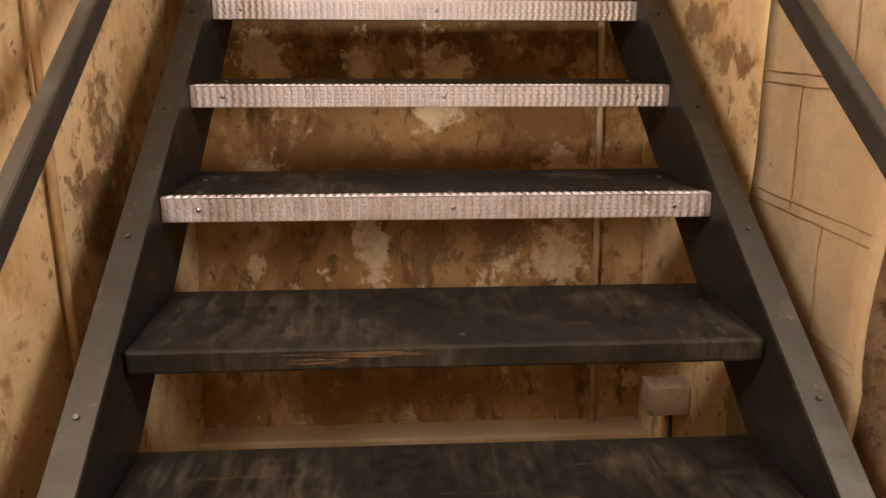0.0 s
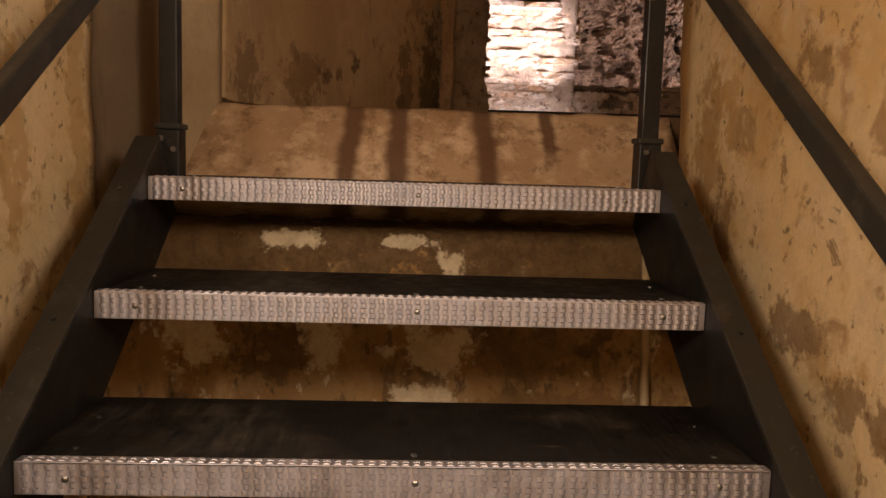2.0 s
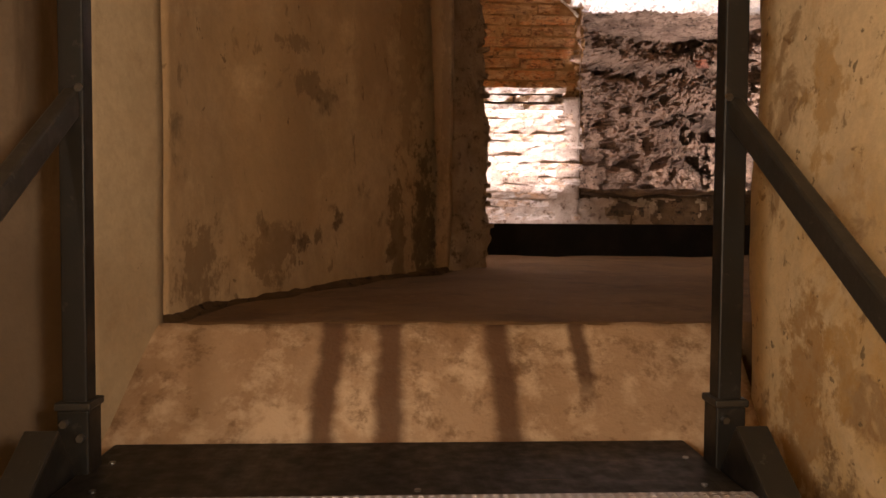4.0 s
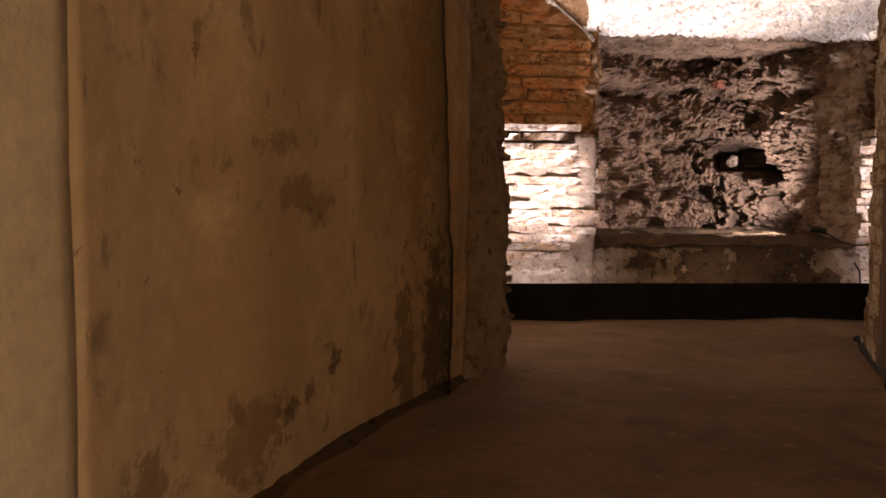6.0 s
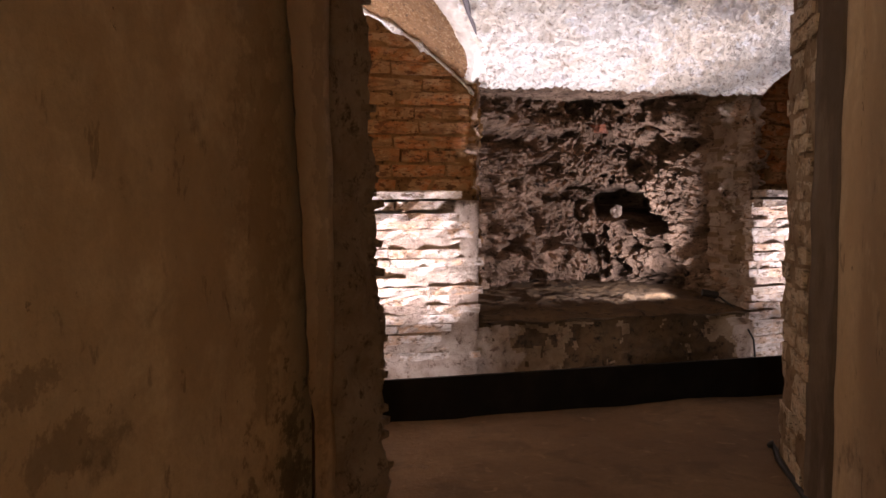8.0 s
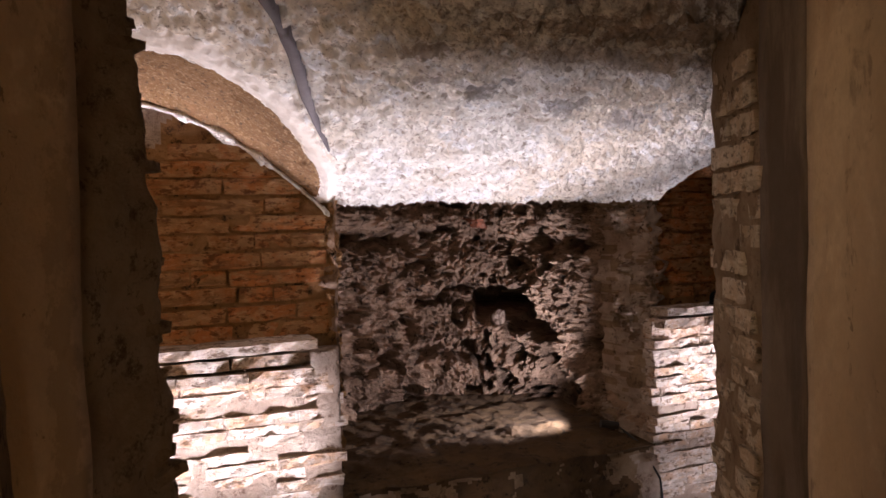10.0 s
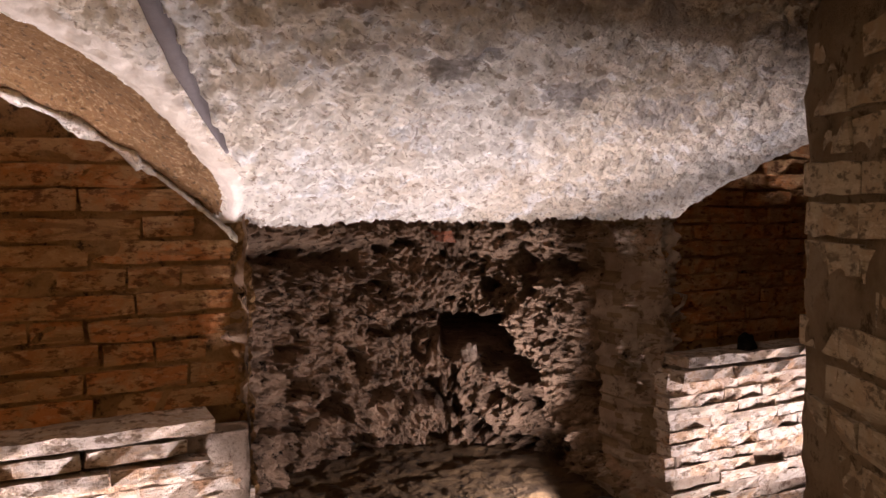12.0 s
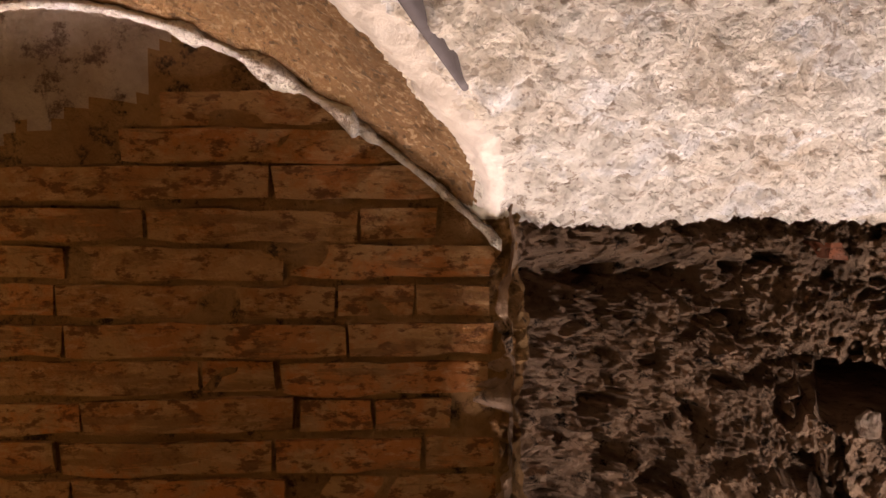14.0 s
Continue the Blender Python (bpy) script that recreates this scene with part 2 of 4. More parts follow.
M_VAULT = plaster("whitewashed_vault", (0.84, 0.77, 0.68), (0.78, 0.66, 0.52), [
    ((0.58, 0.44, 0.31), (6.0, 10.0, 8.0), 0.52, 0.64, 0.4, 0.5), ((0.90, 0.88, 0.87), (9.0, 14.0, 9.0), 0.52, 0.62, 0.2, 0.7), ((0.27, 0.18, 0.115), (24.0, 44.0, 34.0), 0.57, 0.62, 0.4, 0.7),
    ((0.22, 0.15, 0.10), (60.0, 105.0, 90.0), 0.57, 0.63, 0.2, 0.7)], 3.4, 75.0, stains=[
    ((1.75, 2.42, 2.0), (0.75, 0.17, 0.5), (0.26, 0.16, 0.095), 0.85), ((1.354, 2.95, 1.79), (0.10, 0.07, 0.3), (0.17, 0.135, 0.12), 0.75), ((1.708, 3.047, 1.76), (0.09, 0.08, 0.3), (0.20, 0.16, 0.14), 0.7),
    ((1.15, 2.90, 1.80), (0.06, 0.04, 0.3), (0.17, 0.11, 0.08), 0.7), ((2.05, 3.10, 1.76), (0.14, 0.08, 0.3), (0.42, 0.38, 0.37), 0.6), ((1.05, 2.72, 1.84), (0.10, 0.05, 0.3), (0.30, 0.19, 0.11), 0.75), ((1.80, 2.66, 1.86), (0.5, 0.10, 0.4), (0.34, 0.23, 0.15), 0.6)])
M_LIP = plaster("smooth_whitewash", (0.64, 0.57, 0.50), (0.54, 0.46, 0.38), [((0.50, 0.40, 0.32), 9.0, 0.58, 0.68, 0.4, 0.5), ((0.35, 0.26, 0.19), 40.0, 0.62, 0.68, 0.3, 0.5)], 1.2)
M_SEAM = plaster("seam_cement", (0.17, 0.145, 0.14), (0.12, 0.10, 0.10), [(DARK, 12.0, 0.55, 0.68, 0.3, 0.6)], 0.5)
M_SOFFIT = plaster("brown_arch_plaster", (0.25, 0.135, 0.058), (0.18, 0.095, 0.04), [((0.46, 0.31, 0.18), 75.0, 0.54, 0.60, 0.3, 0.55), (DARK, 60.0, 0.56, 0.62, 0.2, 0.7)], 3.0, 120.0)


def streaked_concrete():
    """Worn concrete with four damp streaks that run down it."""
    m = Nodes("worn_concrete", 0.85, spec=0.3)
    c = m.mix(m.ramp(m.noise(2.5, 6), 0.38, 0.62), (0.36, 0.25, 0.16), (0.24, 0.15, 0.085))
    c = m.mix(m.math("MULTIPLY", m.ramp(m.noise(9.0, 9, 0.68, 0.15), 0.46, 0.62), 0.8), c, (0.52, 0.40, 0.28))
    c = m.mix(m.math("MULTIPLY", m.ramp(m.noise(15.0, 9, 0.70, 0.1), 0.50, 0.66), 0.75), c, (0.14, 0.08, 0.04))
    sep = m.n("ShaderNodeSeparateXYZ")
    m.put(sep.inputs[0], m.co)
    wobble = m.math("MULTIPLY", m.math("SUBTRACT", m.noise((9.0, 9.0, 14.0), 6, 0.65), 0.5), 0.045)
    x = m.math("ADD", sep.outputs[0], wobble)
    for at, half, drift in ((-0.150, 0.034, 0.05), (-0.030, 0.036, 0.0), (0.190, 0.036, -0.09), (0.370, 0.022, -0.02)):
        d = m.math("ABSOLUTE", m.math("SUBTRACT", m.math("ADD", x, m.math("MULTIPLY", sep.outputs[2], -drift)), at))
        strong = m.math("SUBTRACT", 1.0, m.ramp(d, half * 0.35, half * 1.2))
        if at > 0.3:
            strong = m.math("MULTIPLY", strong, m.ramp(sep.outputs[2], -0.17, -0.09))
        c = m.mix(m.math("MULTIPLY", strong, 0.9), c, (0.085, 0.042, 0.022))
    n1 = m.bump(m.noise(12.0, 9, 0.65), 0.5, 0.02)
    return m.done(c, m.bump(m.noise(90.0, 4), 0.5, 0.004, n1))


M_LEDGE = streaked_concrete()
M_JOINT = plaster("joint_paint", (0.30, 0.20, 0.11), (0.38, 0.27, 0.16), [(DARK, 9.0, 0.55, 0.7, 0.5, 0.6)], 0.8)


def rock(name, base, second, dark):
    m = Nodes(name, 0.95, spec=0.2)
    c = m.mix(m.ramp(m.noise(6.0, 8, 0.65), 0.36, 0.64), base, second)
    c = m.mix(m.ramp(m.noise(19.0, 10, 0.78), 0.52, 0.64), c, dark)
    n1 = m.bump(m.noise(42.0, 10, 0.75), 1.0, 0.025)
    return m.done(c, m.bump(m.noise(120.0, 4), 0.6, 0.004, n1))


# Tuff's third colour puts the black shade of pits into random patches.
M_ROCK = rock("tuff_rock", (0.47, 0.315, 0.21), (0.21, 0.135, 0.088), (0.015, 0.010, 0.007))
M_RUBBLE = rock("mortar_rubble", (0.36, 0.26, 0.165), (0.25, 0.165, 0.095), (0.115, 0.072, 0.04))
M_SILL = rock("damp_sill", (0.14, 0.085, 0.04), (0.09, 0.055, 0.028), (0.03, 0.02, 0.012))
M_LIME = rock("lime_mortar", (0.52, 0.41, 0.32), (0.36, 0.26, 0.19), (0.15, 0.09, 0.06))
M_MORTAR = rock("brown_mortar", (0.38, 0.22, 0.095), (0.27, 0.14, 0.055), (0.05, 0.028, 0.014))


def brick_material(name, a, b, c3):
    m = Nodes(name, 0.92, spec=0.2)
    rnd = m.shifted()
    c = m.mix(rnd, a, b)
    c = m.mix(m.ramp(m.noise(11.0, 9, 0.7), 0.42, 0.58), c, c3)
    c = m.mix(m.math("MULTIPLY", m.ramp(m.noise((22.0, 22.0, 60.0), 8, 0.7), 0.52, 0.60), 0.55), c, tuple(min(0.8, v * 1.25 + 0.04) for v in c3))
    c = m.mix(m.math("MULTIPLY", m.ramp(m.noise((24.0, 24.0, 48.0), 9, 0.72), 0.51, 0.60), 0.85), c, tuple(v * 0.26 for v in a))
    c = m.mix(m.math("MULTIPLY", m.ramp(m.noise((4.0, 9.0, 26.0), 7, 0.7, 0.3), 0.52, 0.60), 0.7), c, tuple(0.5 * (u + v) * 0.6 for u, v in zip(b, c3)))
    n1 = m.bump(m.noise(30.0, 8, 0.7), 1.0, 0.018)
    return m.done(c, m.bump(m.noise(140.0, 4), 0.6, 0.003, n1))


M_BRICK = brick_material("old_brick", (0.46, 0.18, 0.06), (0.32, 0.15, 0.058), (0.38, 0.22, 0.10))
M_BRICK_PALE = brick_material("limed_brick", (0.46, 0.27, 0.15), (0.48, 0.36, 0.26), (0.58, 0.49, 0.41))
M_BRICK_JAMB = brick_material("jamb_brick", (0.54, 0.40, 0.27), (0.44, 0.31, 0.19), (0.52, 0.42, 0.30))
M_BRICK_RED = brick_material("red_brick", (0.42, 0.15, 0.08), (0.42, 0.15, 0.08), (0.3, 0.14, 0.09))


def painted_steel(name, base, worn):
    m = Nodes(name, 0.45, spec=0.35)
    c = m.mix(m.ramp(m.noise(14.0, 8, 0.7), 0.52, 0.72), base, worn)
    c = m.mix(m.math("MULTIPLY", m.ramp(m.noise(45.0, 6, 0.7), 0.60, 0.70), 0.6), c, tuple(2.2 * v for v in worn))
    return m.done(c, m.bump(m.noise(160.0, 3), 0.15, 0.002), m.ramp(m.noise(9.0, 6), -0.4, 1.4))


def worn_tread(name, lo, hi, bare):
    m = Nodes(name, 0.6, spec=0.3)
    worn = m.math("MULTIPLY", m.ramp(m.noise((34.0, 7.0, 10.0), 9, 0.75), 0.36, 0.76), m.ramp(m.noise(3.3, 5), lo, hi))
    c = m.mix(worn, (0.005, 0.0045, 0.004), bare)
    c = m.mix(m.math("MULTIPLY", m.ramp(m.noise((3.0, 60.0, 60.0), 6, 0.7), 0.62, 0.70), 0.6), c, (0.16, 0.10, 0.05))
    return m.done(c, m.bump(m.noise((90.0, 6.0, 20.0), 6, 0.6), 0.35, 0.004), m.ramp(m.noise(30.0, 6), -0.6, 1.5))


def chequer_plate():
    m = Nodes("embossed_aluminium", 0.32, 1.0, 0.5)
    # The metal's colour is tinted cool to offset the warm stair lamps.
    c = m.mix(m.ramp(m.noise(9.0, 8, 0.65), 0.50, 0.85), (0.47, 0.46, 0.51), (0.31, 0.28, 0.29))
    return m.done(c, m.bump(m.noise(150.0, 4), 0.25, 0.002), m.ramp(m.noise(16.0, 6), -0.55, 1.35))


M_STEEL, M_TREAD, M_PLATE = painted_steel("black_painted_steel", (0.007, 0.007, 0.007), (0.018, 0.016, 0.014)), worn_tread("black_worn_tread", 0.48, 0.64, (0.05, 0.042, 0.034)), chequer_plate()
M_TREAD_BARE = worn_tread("bare_worn_tread", 0.40, 0.66, (0.055, 0.046, 0.036))
# Lighter than M_STEEL: the lit grey of flange and rail tops is painted in.
M_FLANGE = painted_steel("worn_lit_steel", (0.019, 0.018, 0.016), (0.042, 0.038, 0.033))
m = Nodes("bright_screw", 0.3, 1.0)
M_SCREW = m.done(m.mix(m.noise(200.0, 3), (0.42, 0.42, 0.42), (0.22, 0.21, 0.2)))
m = Nodes("matt_black_board", 0.8, spec=0.12)
M_BLACK = m.done(m.mix(m.ramp(m.noise(8.0, 8), 0.4, 0.7), (0.008, 0.007, 0.006), (0.014, 0.011, 0.009)), m.bump(m.noise(70.0, 5), 0.2, 0.003))
m = Nodes("painted_conduit", 0.5)
M_PIPE = m.done(m.mix(m.ramp(m.noise((20.0, 20.0, 6.0), 8), 0.4, 0.7), (0.42, 0.32, 0.2), (0.24, 0.15, 0.07)), m.bump(m.noise(80.0, 4), 0.2, 0.002))
m = Nodes("grey_plastic", 0.55)
M_BOX = m.done(m.mix(m.ramp(m.noise(30.0, 6), 0.4, 0.7), (0.30, 0.25, 0.20), (0.20, 0.16, 0.12)))
m = Nodes("black_cable", 0.5)
M_CABLE = m.done(m.mix(m.noise(60.0, 3), (0.02, 0.018, 0.016), (0.035, 0.03, 0.026)))


# ---- building helpers ----
def part(name, bm, material, parent=None, label=""):
    """Links a bmesh as one mesh object, under a thing or a part."""
    bm.normal_update()
    data = bpy.data.meshes.new(name)
    bm.to_mesh(data)
    bm.free()
    data.materials.append(material)
    ob = new(name, data)
    if parent is not None:
        ob.parent = parent
    if label:
        ob["label"] = label
    return ob


def smooth(ob):
    ob.data.polygons.foreach_set("use_smooth", [True] * len(ob.data.polygons))
    return ob


def fbm(p, scale, octaves=4):
    v, a, q = 0.0, 1.0, Vector(p) * scale
    for _ in range(octaves):
        v += a * noise.noise(q)
        q, a = q * 2.03 + Vector((3.1, 1.7, 5.3)), a * 0.5
    return v


def box(x0, x1, y0, y1, z0, z1, bevel=0.0, bm=None):
    own = bm is None
    bm = bmesh.new() if own else bm
    made = bmesh.ops.create_cube(bm, size=1.0, matrix=Matrix.Translation(((x0 + x1) / 2, (y0 + y1) / 2, (z0 + z1) / 2)) @ Matrix.Diagonal((x1 - x0, y1 - y0, z1 - z0, 1)))
    if bevel:
        edges = list({e for v in made["verts"] for e in v.link_edges})
        bmesh.ops.bevel(bm, geom=edges, offset=bevel, segments=2, affect="EDGES", profile=0.5)
    return bm


def bar(a, b, w, h, bevel=0.003, bm=None):
    """A rectangular bar from a to b, w wide (level) and h high."""
    a, b = Vector(a), Vector(b)
    d = b - a
    bm = bmesh.new() if bm is None else bm
    side = d.cross(Vector((0, 0, 1)))
    side = side.normalized() if side.length > 1e-6 else Vector((1, 0, 0))
    up = side.cross(d).normalized()
    rot = Matrix((side, d.normalized(), up)).transposed().to_4x4()
    m4 = Matrix.Translation((a + b) / 2) @ rot @ Matrix.Diagonal((w, d.length, h, 1))
    made = bmesh.ops.create_cube(bm, size=1.0, matrix=m4)
    if bevel:
        bmesh.ops.bevel(bm, geom=list({e for v in made["verts"] for e in v.link_edges}), offset=bevel, segments=2, affect="EDGES", profile=0.5)
    return bm


def rod(points, radius, sides=8):
    """A round rod along points."""
    bm, rings = bmesh.new(), []
    pts = [Vector(p) for p in points]
    for i, p in enumerate(pts):
        d = (pts[min(i + 1, len(pts) - 1)] - pts[max(i - 1, 0)]).normalized()
        q = d.to_track_quat("Z", "Y")
        rings.append([bm.verts.new(p + q @ Vector((radius * math.cos(k * 2 * math.pi / sides), radius * math.sin(k * 2 * math.pi / sides), 0))) for k in range(sides)])
    for r0, r1 in zip(rings, rings[1:]):
        for k in range(sides):
            bm.faces.new((r0[k], r0[(k + 1) % sides], r1[(k + 1) % sides], r1[k]))
    bm.faces.new(rings[0][::-1])
    bm.faces.new(rings[-1])
    return bm


def sheet(f, nu, nv, back):
    """A slab: the surface f(u, v), with its rear moved by the vector (or function) back."""
    bm = bmesh.new()
    front = [[bm.verts.new(f(i / nu, j / nv)) for j in range(nv + 1)] for i in range(nu + 1)]
    for i in range(nu):
        for j in range(nv):
            bm.faces.new((front[i][j], front[i + 1][j], front[i + 1][j + 1], front[i][j + 1]))
    rim = [front[i][0] for i in range(nu + 1)] + [front[nu][j] for j in range(1, nv + 1)] + [front[i][nv] for i in range(nu - 1, -1, -1)] + [front[0][j] for j in range(nv - 1, 0, -1)]
    rear = [bm.verts.new(v.co + (back(v.co) if callable(back) else Vector(back))) for v in rim]
    for k in range(len(rim)):
        k2 = (k + 1) % len(rim)
        bm.faces.new((rim[k2], rim[k], rear[k], rear[k2]))
    return bm


def along(points, s):
    """The place at share s of a plan polyline's length, and the way it goes there."""
    pts = [Vector(p) for p in points]
    lengths = [(b - a).length for a, b in zip(pts, pts[1:])]
    d = s * sum(lengths)
    for a, b, n in zip(pts, pts[1:], lengths):
        if d <= n + 1e-9:
            return a.lerp(b, d / n), (b - a).normalized()
        d -= n
    return pts[-1], (pts[-1] - pts[-2]).normalized()


def rounded(points, steps=6):
    """A plan polyline smoothed through its points."""
    pts = [Vector(p) for p in points]
    out = []
    for i in range(len(pts) - 1):
        p0, p1, p2, p3 = pts[max(i - 1, 0)], pts[i], pts[i + 1], pts[min(i + 2, len(pts) - 1)]
        for k in range(steps):
            t = k / steps
            out.append(0.5 * ((2 * p1) + (p2 - p0) * t + (2 * p0 - 5 * p1 + 4 * p2 - p3) * t * t + (3 * p1 - p0 - 3 * p2 + p3) * t ** 3))
    return out + [pts[-1]]


def wall(name, plan, z0, z1, material, thick=0.25, side=1, rough=0.006, scale=3.0, step=0.05, label="", lean=0.0):
    """An uneven wall over a plan line; its rear lies on the left of the line (side 1) or on the right (-1)."""
    total = sum((Vector(b) - Vector(a)).length for a, b in zip(plan, plan[1:]))
    nu, nv = max(2, round(total / step)), max(2, round((z1 - z0) / step))

    def f(u, v):
        p, d = along(plan, u)
        n = Vector((d.y, -d.x)) * side
        z = z0 + (z1 - z0) * v
        out = rough * fbm((p.x, p.y, z), scale, 4) + lean * (z - z0)
        return Vector((p.x + n.x * out, p.y + n.y * out, z))
    a, d = along(plan, 0.5)
    bm = sheet(f, nu, nv, Vector((-d.y, d.x, 0)) * side * thick)
    ob = smooth(part(name, bm, material))
    return tagged(ob, label, "wall", kind="structure")


# ---- the stair's shaft ----
wall("wall_stair_right", [(0.70, 0.42), (0.70, -0.68)], -1.95, 2.2, M_OCHRE, 0.25, 1, 0.010, 3.0, 0.04, "ochre plaster wall with brown damp stains beside the stair")
wall("wall_stair_right_lower", [(0.692, -0.684), (0.692, -1.15)], -1.95, 2.2, M_MASONRY, 0.25, 1, 0.006, 3.0, 0.05, "pale plaster wall with scored block joints beside the stair")
wall("wall_stair_right_end", [(0.705, -1.15), (0.74, -1.22), (0.80, -1.30), (1.8, -1.32), (1.8, -3.7)], -1.95, 2.2, M_RUBBLE, 0.2, 1, 0.02, 6.0, 0.06, "dark broken edge of rough masonry")
wall("wall_stair_left", [(-0.70, -1.25), (-0.70, 0.16)], -1.95, 2.2, M_OCHRE, 0.25, 1, 0.010, 3.0, 0.04, "ochre plaster wall, flaking and stained dark with damp")
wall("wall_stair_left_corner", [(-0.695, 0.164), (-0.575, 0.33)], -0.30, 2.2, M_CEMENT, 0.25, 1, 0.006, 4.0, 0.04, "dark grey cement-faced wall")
wall("wall_return", [(-0.575, 0.334), (-0.507, 0.555)], -0.24, 2.2, M_RETURN, 0.25, 1, 0.004, 4.0, 0.03, "cream plastered wall return beside the landing")
wall("wall_under_landing", [(-0.72, -0.07), (0.72, -0.07)], -1.95, -0.295, M_UNDER, 0.25, 1, 0.008, 4.0, 0.03, "heavily stained peeling plaster wall behind the open treads, shade below the top tread painted in", -0.152)
wall("wall_under_landing_top", [(-0.72, 0.41), (0.72, 0.41)], -0.50, -0.20, M_UNDER, 0.1, 1, 0.008, 4.0, 0.05, "stained plaster in the recess below the landing, its shade painted in")
tagged(part("kerb", box(-0.70, 0.70, -0.13, 0.02, -1.9, -1.665, 0.008), M_KERB), "pale concrete kerb along the foot of the stained wall", "kerb", kind="structure")
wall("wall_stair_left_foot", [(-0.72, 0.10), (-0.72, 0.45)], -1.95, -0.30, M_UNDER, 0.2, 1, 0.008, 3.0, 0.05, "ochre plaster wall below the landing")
wall("wall_stair_left_end", [(-1.6, -3.7), (-1.6, -1.254), (-0.70, -1.254)], -1.95, 2.2, M_OCHRE, 0.2, 1, 0.006, 3.0, 0.1, "ochre plaster wall at the foot of the stair")
wall("wall_stair_rear", [(1.8, -3.7), (-1.6, -3.7)], -1.95, 2.2, M_OCHRE, 0.2, 1, 0.006, 3.0, 0.1, "ochre plaster wall at the foot of the stair")

# sloped concrete edge and the floors
def ledge_top(u, v):
    x, y = -0.66 + 1.37 * u, 0.312 + 0.233 * v
    z = -0.25 + 0.25 * min(1.0, v * 1.02) + 0.006 * fbm((x, y, 0), 9, 3)
    return Vector((x, y + 0.008 * noise.noise(Vector((x * 8, 0, 0))) * v, z))


tagged(smooth(part("landing_edge", sheet(ledge_top, 60, 16, (0, 0.12, -0.05)), M_LEDGE)), "worn sloping concrete edge below the landing", "step", kind="structure")


def floor_top(u, v):
    x, y = -1.6 + 6.2 * u, 0.545 + 3.2 * v
    return Vector((x, y, 0.012 * fbm((x, y, 0), 2.2, 4) * min(1.0, v * 8)))


tagged(smooth(part("floor", sheet(floor_top, 124, 64, (0, 0, -0.3)), M_FLOOR)), "uneven brown earth and concrete floor", "floor", kind="structure")
tagged(smooth(part("floor_lower", sheet(lambda u, v: Vector((-1.8 + 3.8 * u, -3.9 + 4.3 * v, -1.89 + 0.008 * fbm((u, v, 0), 5, 3))), 40, 60, (0, 0, -0.2)), M_FLOOR)), "brown floor at the foot of the stair", "floor", kind="structure")
tagged(part("ceiling_stair", box(-1.9, 2.1, -3.95, 0.6, 2.2, 2.4), M_PASSAGE), "plain plaster ceiling over the stair", "ceiling", kind="structure")

# ---- the passage ----
LEFT = rounded([(-0.507, 0.559), (-0.465, 0.883), (-0.355, 1.10), (-0.25, 1.353), (-0.134, 1.584), (0.015, 1.865), (0.12, 2.03), (0.20, 2.14)])
RIGHT = [(1.62, 1.98), (1.15, 1.18), (0.704, 0.424)]
wall("wall_passage_left", LEFT, -0.05, 2.1, M_PASSAGE, 0.25, 1, 0.008, 3.0, 0.035, "brown plaster wall, curved, streaked with damp at its foot")
wall("wall_passage_right", RIGHT, -0.05, 2.1, M_PASSAGE, 0.25, 1, 0.006, 3.0, 0.05, "smooth brown plaster wall of the passage")
# Shade and dirt beside the jamb, put in as a strip of dark material.
wall("wall_jamb_shadow", [(1.68, 2.17), (1.66, 2.08), (1.625, 1.985)], -0.05, 2.1, M_CEMENT, 0.2, 1, 0.006, 6.0, 0.04, "dark strip beside the brick jamb, shade and dirt put into its colour")


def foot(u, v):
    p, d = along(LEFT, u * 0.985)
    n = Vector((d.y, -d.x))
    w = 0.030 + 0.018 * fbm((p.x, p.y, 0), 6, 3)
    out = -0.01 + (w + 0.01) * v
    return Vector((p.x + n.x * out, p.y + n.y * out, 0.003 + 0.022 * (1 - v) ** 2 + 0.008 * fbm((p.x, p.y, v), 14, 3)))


# Thin dark fillet that follows the foot of the left wall.
tagged(smooth(part("foot_fillet", sheet(foot, 90, 5, (0, 0, -0.05)), M_SILL)), "dark uneven fillet along the foot of the wall", "dirt", kind="stuff")
tagged(part("ceiling_passage", box(-0.9, 2.0, 0.6, 2.42, 2.05, 2.3), M_PASSAGE), "plain plaster ceiling of the passage", "ceiling", kind="structure")
jamb_left = wall("wall_jamb_left", [(0.135, 2.125), (0.175, 2.135), (0.22, 2.155), (0.30, 2.24), (0.365, 2.31), (0.36, 2.40), (0.20, 2.52), (-1.6, 2.6)], -0.05, 2.2, M_RUBBLE, 0.22, 1, 0.028, 9.0, 0.02, "ragged rubble edge of the opening")
for v in jamb_left.data.vertices:
    v.co.x -= 0.045 * max(0.0, v.co.z - 0.35) ** 1.3
jamb_right = wall("wall_jamb_right", [(3.8, 2.66), (1.96, 2.60), (1.885, 2.55), (1.69, 2.17)], -0.05, 2.2, M_RUBBLE, 0.22, 1, 0.016, 9.0, 0.03, "rough brick jamb of the opening")
tagged(part("lintel", box(-0.4, 2.6, 2.34, 2.56, 1.98, 2.4, 0.02), M_RUBBLE), "rough rubble lintel above the opening", "lintel", kind="structure")

# ---- the vaulted chamber ----
def lunette(x):
    u = min(1.0, abs(x - 0.30) / 0.78)
    w = min(1.0, abs(x - 3.35) / 0.80)
    return max(1.40 + 0.43 * (1 - u ** 1.8), 1.40 + 0.50 * (1 - w ** 1.8))


def main_vault(x, y):
    d = max(0.0, 3.66 - y)
    return 1.474 + 0.62 * d - 0.24 * d * d + (0.36 * max(0.0, 1.0 - x) + 0.2 * max(0.0, x - 2.65)) * min(1.0, d / 0.1)


